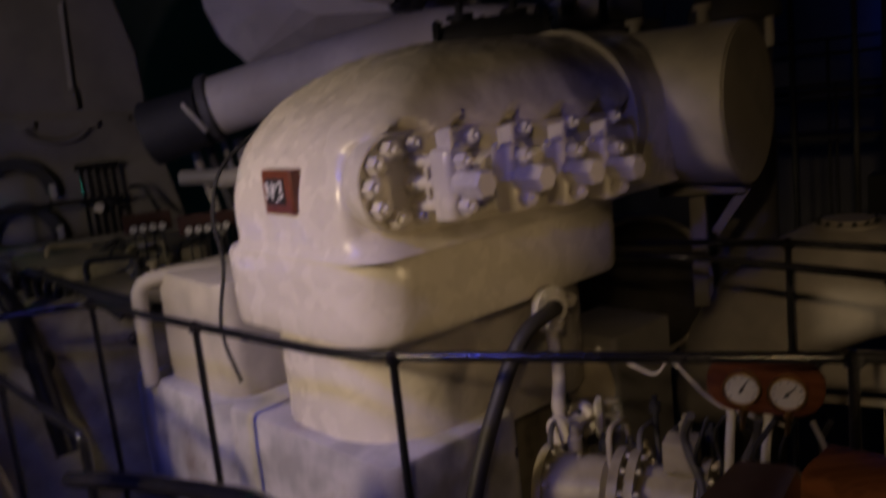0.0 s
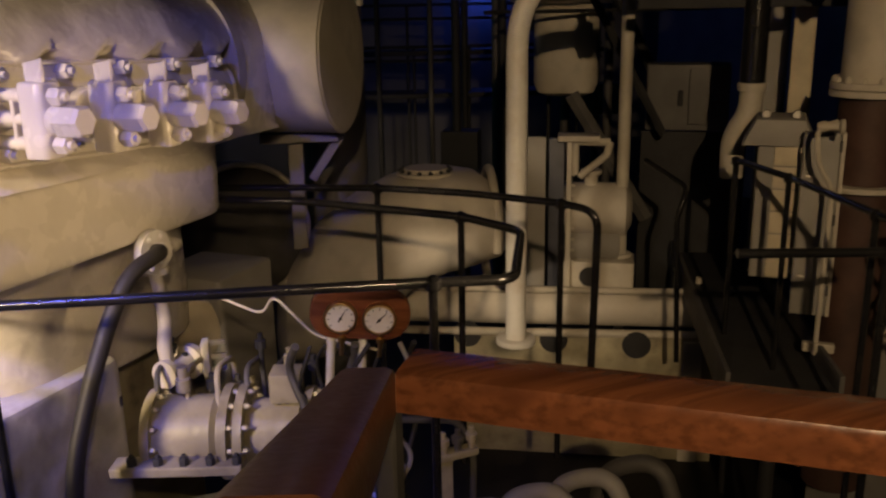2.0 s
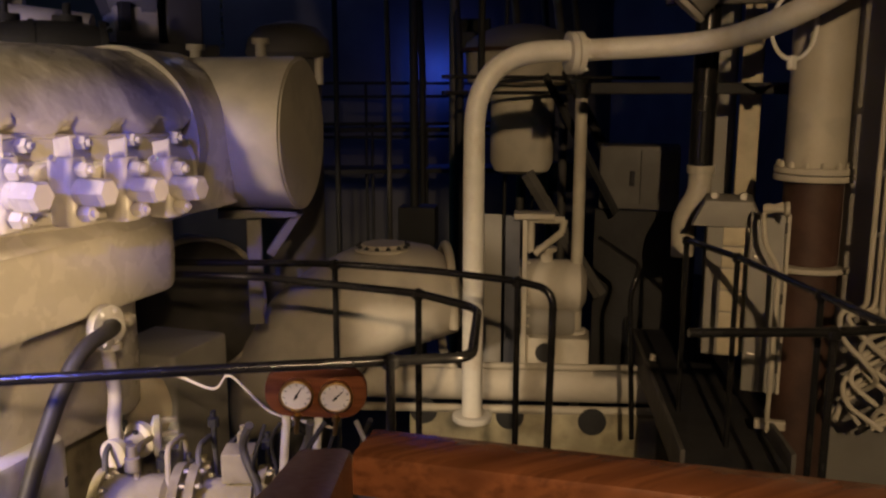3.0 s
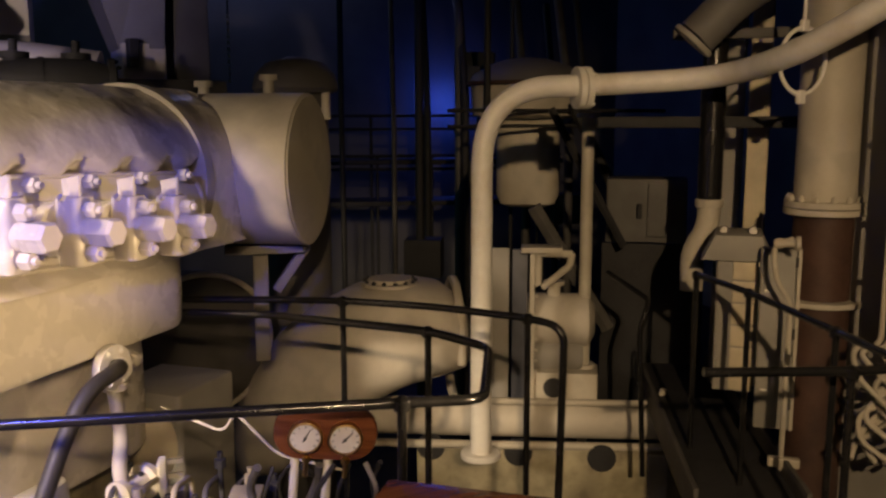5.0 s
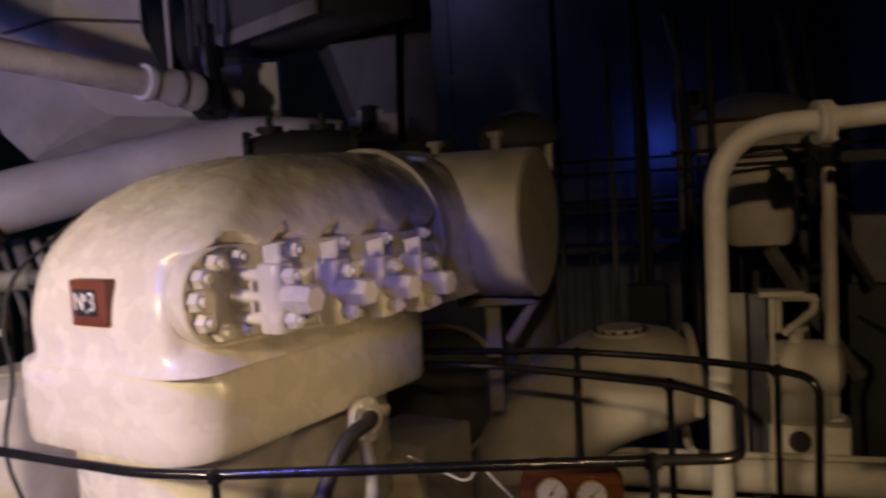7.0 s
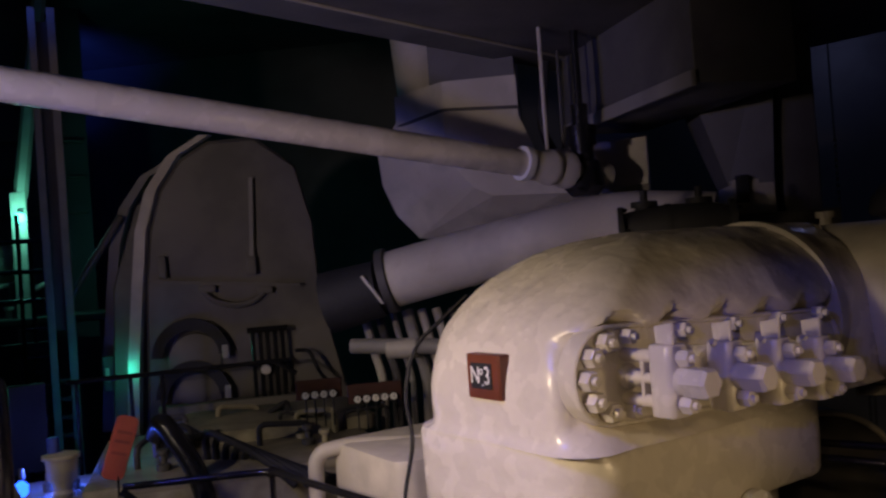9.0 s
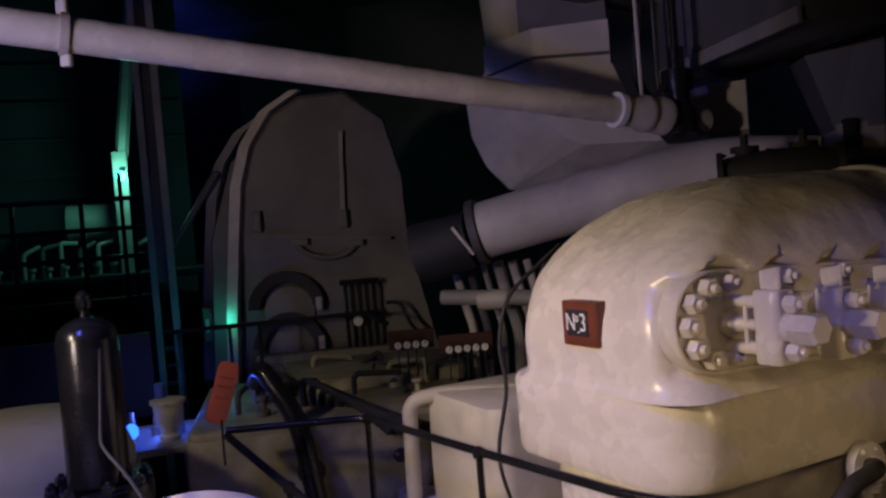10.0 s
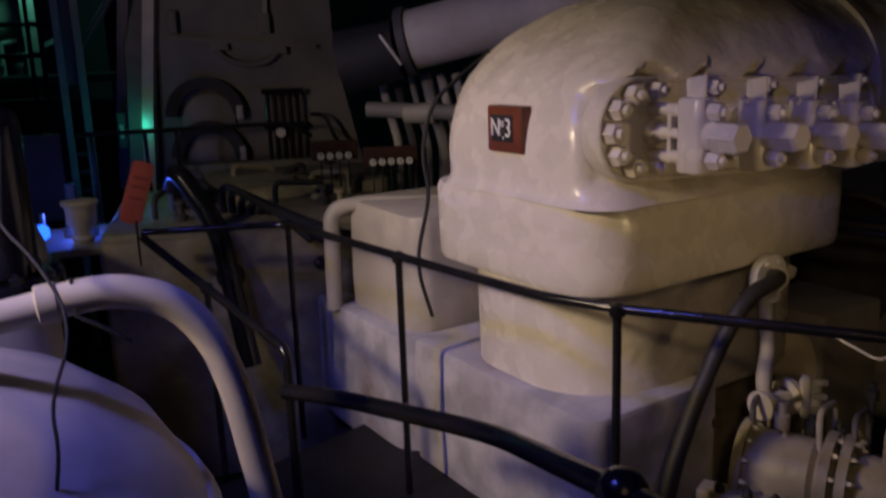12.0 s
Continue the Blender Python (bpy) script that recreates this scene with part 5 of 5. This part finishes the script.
part("cup", turn(P0 + PD * 0.14 + UP * 0.18, UP, [(0, 0.03), (0.05, 0.03), (0.055, 0.02), (0.1, 0.02)], 12), DARKCREAM, pm)
part("cap", box(P0 + PD * 0.55 + UP * 0.2, (0.12, 0.12, 0.12), rz=-25), DARKCREAM, pm)
pt = thing("pump_tray", (0, 0, 0), "flat grey plate with pale edge trim below the pump", "plate")
part("plate", slab(0, 0.8, 0, 0.55, -0.06, -0.02, 0.02, 0.01, m=frame_at((0.02, 2.78, 0.0), 98)), GREY, pt)
part("trim", slab(0, 0.8, -0.02, 0.0, -0.07, -0.01, 0.008, 0.005, m=frame_at((0.02, 2.78, 0.0), 98)), DARKCREAM, pt)
part("under_box", slab(0.05, 0.75, 0.05, 0.5, -1.3, -0.06, 0.02, 0.01, m=frame_at((0.02, 2.78, 0.0), 98)), DARKCREAM, pt)
tg = thing("capillary_tubes", (0, 0, 0), "tangle of thin capillary tubes and hoses under the gauges", "pipes")
random.seed(12)
for k in range(9):
    x, y = 0.75 + 0.05 * k, 2.85 - 0.02 * k
    pts = [(x, y, 0.72)]
    for j in range(4):
        pts.append((x + random.uniform(-0.12, 0.12), y + random.uniform(-0.05, 0.2), 0.6 - 0.18 * j))
    part("tube", tube(pts, random.choice((0.007, 0.01, 0.016)), 8, 0.08), random.choice((BLACKM, GREY, DGREY)), tg)
dp = thing("lower_pump", (0, 0, 0), "dim machinery of pipes and pale covers in the pit", "machine")
for k in range(6):
    part("cover", turn((0.95 + 0.22 * k, 2.5 + 0.1 * (k % 2), -0.2 - 0.05 * k), UP, [(0, 0.1), (0.1, 0.1), (0.11, 0.06), (0.2, 0.05)], 16), random.choice((CREAM2, GREY, DGREY)), dp)
    part("pipe", tube([(0.8 + 0.25 * k, 2.9, -0.9), (0.85 + 0.25 * k, 2.8, -0.1), (1.0 + 0.25 * k, 2.6, 0.0), (1.1 + 0.25 * k, 2.4, -0.6)], 0.04, 10, 0.12), random.choice((GREY, DGREY, BLACKM)), dp)

pcx = thing("pump_column", (0.99, 2.72, 0), "grimy cream upright pump casing with bolted flanges", "pump")
part("casing", turn((0, 0, -1.3), UP, [(0, 0.10), (1.35, 0.10), (1.42, 0.075), (1.60, 0.065), (1.74, 0.05), (1.80, 0.045)], 28), DARKCREAM, pcx)
for z in (-0.02, 0.20):
    fl = part("flange", turn((0, 0, z), UP, [(0, 0.08), (0, 0.115), (0.03, 0.115), (0.03, 0.08)], 28), DARKCREAM, pcx)
    for i in range(8):
        a = 2 * math.pi * i / 8
        part("bolt", nut((0.1 * math.cos(a), 0.1 * math.sin(a), z + 0.03), UP, 0.012, 0.018), BLACKM, fl)
part("sight_glass", turn((-0.04, -0.1, 0.10), UP, [(0, 0.022), (0.02, 0.03), (0.07, 0.03), (0.075, 0.036), (0.1, 0.036)], 14), WHITE, pcx)
brk = thing("pipe_bracket", (1.28, 2.68, 0), "cream painted angle bracket carrying small valves", "bracket")
part("upright", box((-0.02, 0, -0.53), (0.06, 0.03, 1.5)), DARKCREAM, brk)
part("arm", box((0.03, 0, 0.235), (0.17, 0.06, 0.03)), DARKCREAM, brk)
for k in range(3):
    part("valve", turn((-0.03 + 0.06 * k, -0.01, 0.25), UP, [(0, 0.014), (0.03, 0.014), (0.035, 0.024), (0.06, 0.024), (0.065, 0.01), (0.09, 0.01)], 10), STEEL if k % 2 else DARKCREAM, brk)
part("thin_pipe", tube([(0.10, 0.05, -1.2), (0.12, 0.03, 0.2), (0.05, 0.02, 0.36), (-0.25, 0.05, 0.42)], 0.014, 8, 0.06), DGREY, brk)

# ---- more pipework and clutter ----
prl = thing("platform_rail", (0, 0, 0), "thin black guard rail before the turbine housing", "railing", "handrails")
part("handrail", tube([(-3.55, 5.35, 1.40), (-2.35, 5.95, 1.40), (-2.2, 6.0, 1.30)], 0.016, 8, 0.05), BLACK, prl)
for x, y in ((-3.5, 5.38), (-3.2, 5.53), (-3.02, 5.62)):
    part("post", cyl((x, y, -1.3), UP, 0.014, 2.7, 8), BLACK, prl)
cl = thing("bed_pipework", (0, 0, 0), "dim tangle of small pipes, bolts and fittings on the engine bed", "pipes")
random.seed(21)
for k in range(22):
    x, y = random.uniform(0.2, 1.5), random.uniform(0.25, 1.4)
    p = FB @ Vector((x, y, 1.0))
    d = FB.to_3x3() @ Vector((random.uniform(-0.3, 0.3), random.uniform(-0.1, 0.3), 0))
    if k % 3:
        part("pipe", tube([p - UP * 0.05, p + UP * random.uniform(0.06, 0.16), p + d + UP * random.uniform(0.05, 0.15), p + d - UP * 0.05], random.choice((0.012, 0.018, 0.025)), 8, 0.05), random.choice((DGREY, BLACKM, DARKCREAM)), cl)
    else:
        part("fitting", turn(p - UP * 0.02, UP, [(0, 0.04), (0.05, 0.04), (0.06, 0.02), (0.1, 0.02), (0.11, 0.035), (0.13, 0.035)], 12), random.choice((DGREY, DARKCREAM)), cl)
rg = thing("pump_fittings", (0, 0, 0), "small cocks, chains and unions round the pump", "pipes")
for k in range(14):
    p = P0 + PD * random.uniform(-0.1, 0.7) + Vector((random.uniform(-0.12, 0.2), random.uniform(-0.05, 0.25), random.uniform(0.08, 0.3)))
    part("fitting", turn(p - UP * 0.12, UP, [(0, 0.012), (0.09, 0.012), (0.095, 0.024), (0.13, 0.024), (0.135, 0.012), (0.16, 0.012)], 8), random.choice((DARKCREAM, DGREY, BLACKM)), rg)
for k in range(5):
    a = P0 + PD * (0.05 + 0.12 * k) + Vector((-0.02, -0.02, 0.12))
    part("pipe", tube([a, a + Vector((0.02, 0.1, 0.12)), a + Vector((0.12, 0.25, 0.1)), a + Vector((0.14, 0.3, -0.2))], 0.012, 8, 0.05), random.choice((DARKCREAM, DGREY)), rg)
fbk = thing("far_pipe_bank", (0, 0, 0), "dim bank of distant pipes and boxes behind the frame", "pipes")
for k in range(16):
    x, y = 4.6 + random.uniform(-0.6, 1.9), 7.6 + random.uniform(-0.8, 1.6)
    if k % 2:
        part("pipe", tube([(x, y, -1.3), (x, y, random.uniform(1.5, 3.0)), (x + 0.3, y + 0.7, 3.4)], random.uniform(0.02, 0.05), 10, 0.2), random.choice((BLACKM, DGREY)), fbk)
    else:
        z = random.uniform(0.4, 2.6)
        part("box", box((x, y, z), (random.uniform(0.2, 0.5), 0.3, random.uniform(0.15, 0.5)), rz=-35), random.choice((BLACKM, DGREY)), fbk)

bcl = thing("ceiling_lamp", (3.66, 7.03, 3.43), "round hanging lamp glowing deep blue", "lamp")
part("housing", turn((0, 0, 0.02), UP, [(0, 0.10), (0.05, 0.10), (0.11, 0.06), (0.13, 0.015), (2.1, 0.015)], 24), BLACKM, bcl)
part("lens", turn((0, 0, 0), UP, [(0, 0.02), (0.0, 0.085), (0.02, 0.095)], 24), glow("blue_lens", (0.03, 0.12, 1.0), 6.0), bcl, "glowing blue lens")
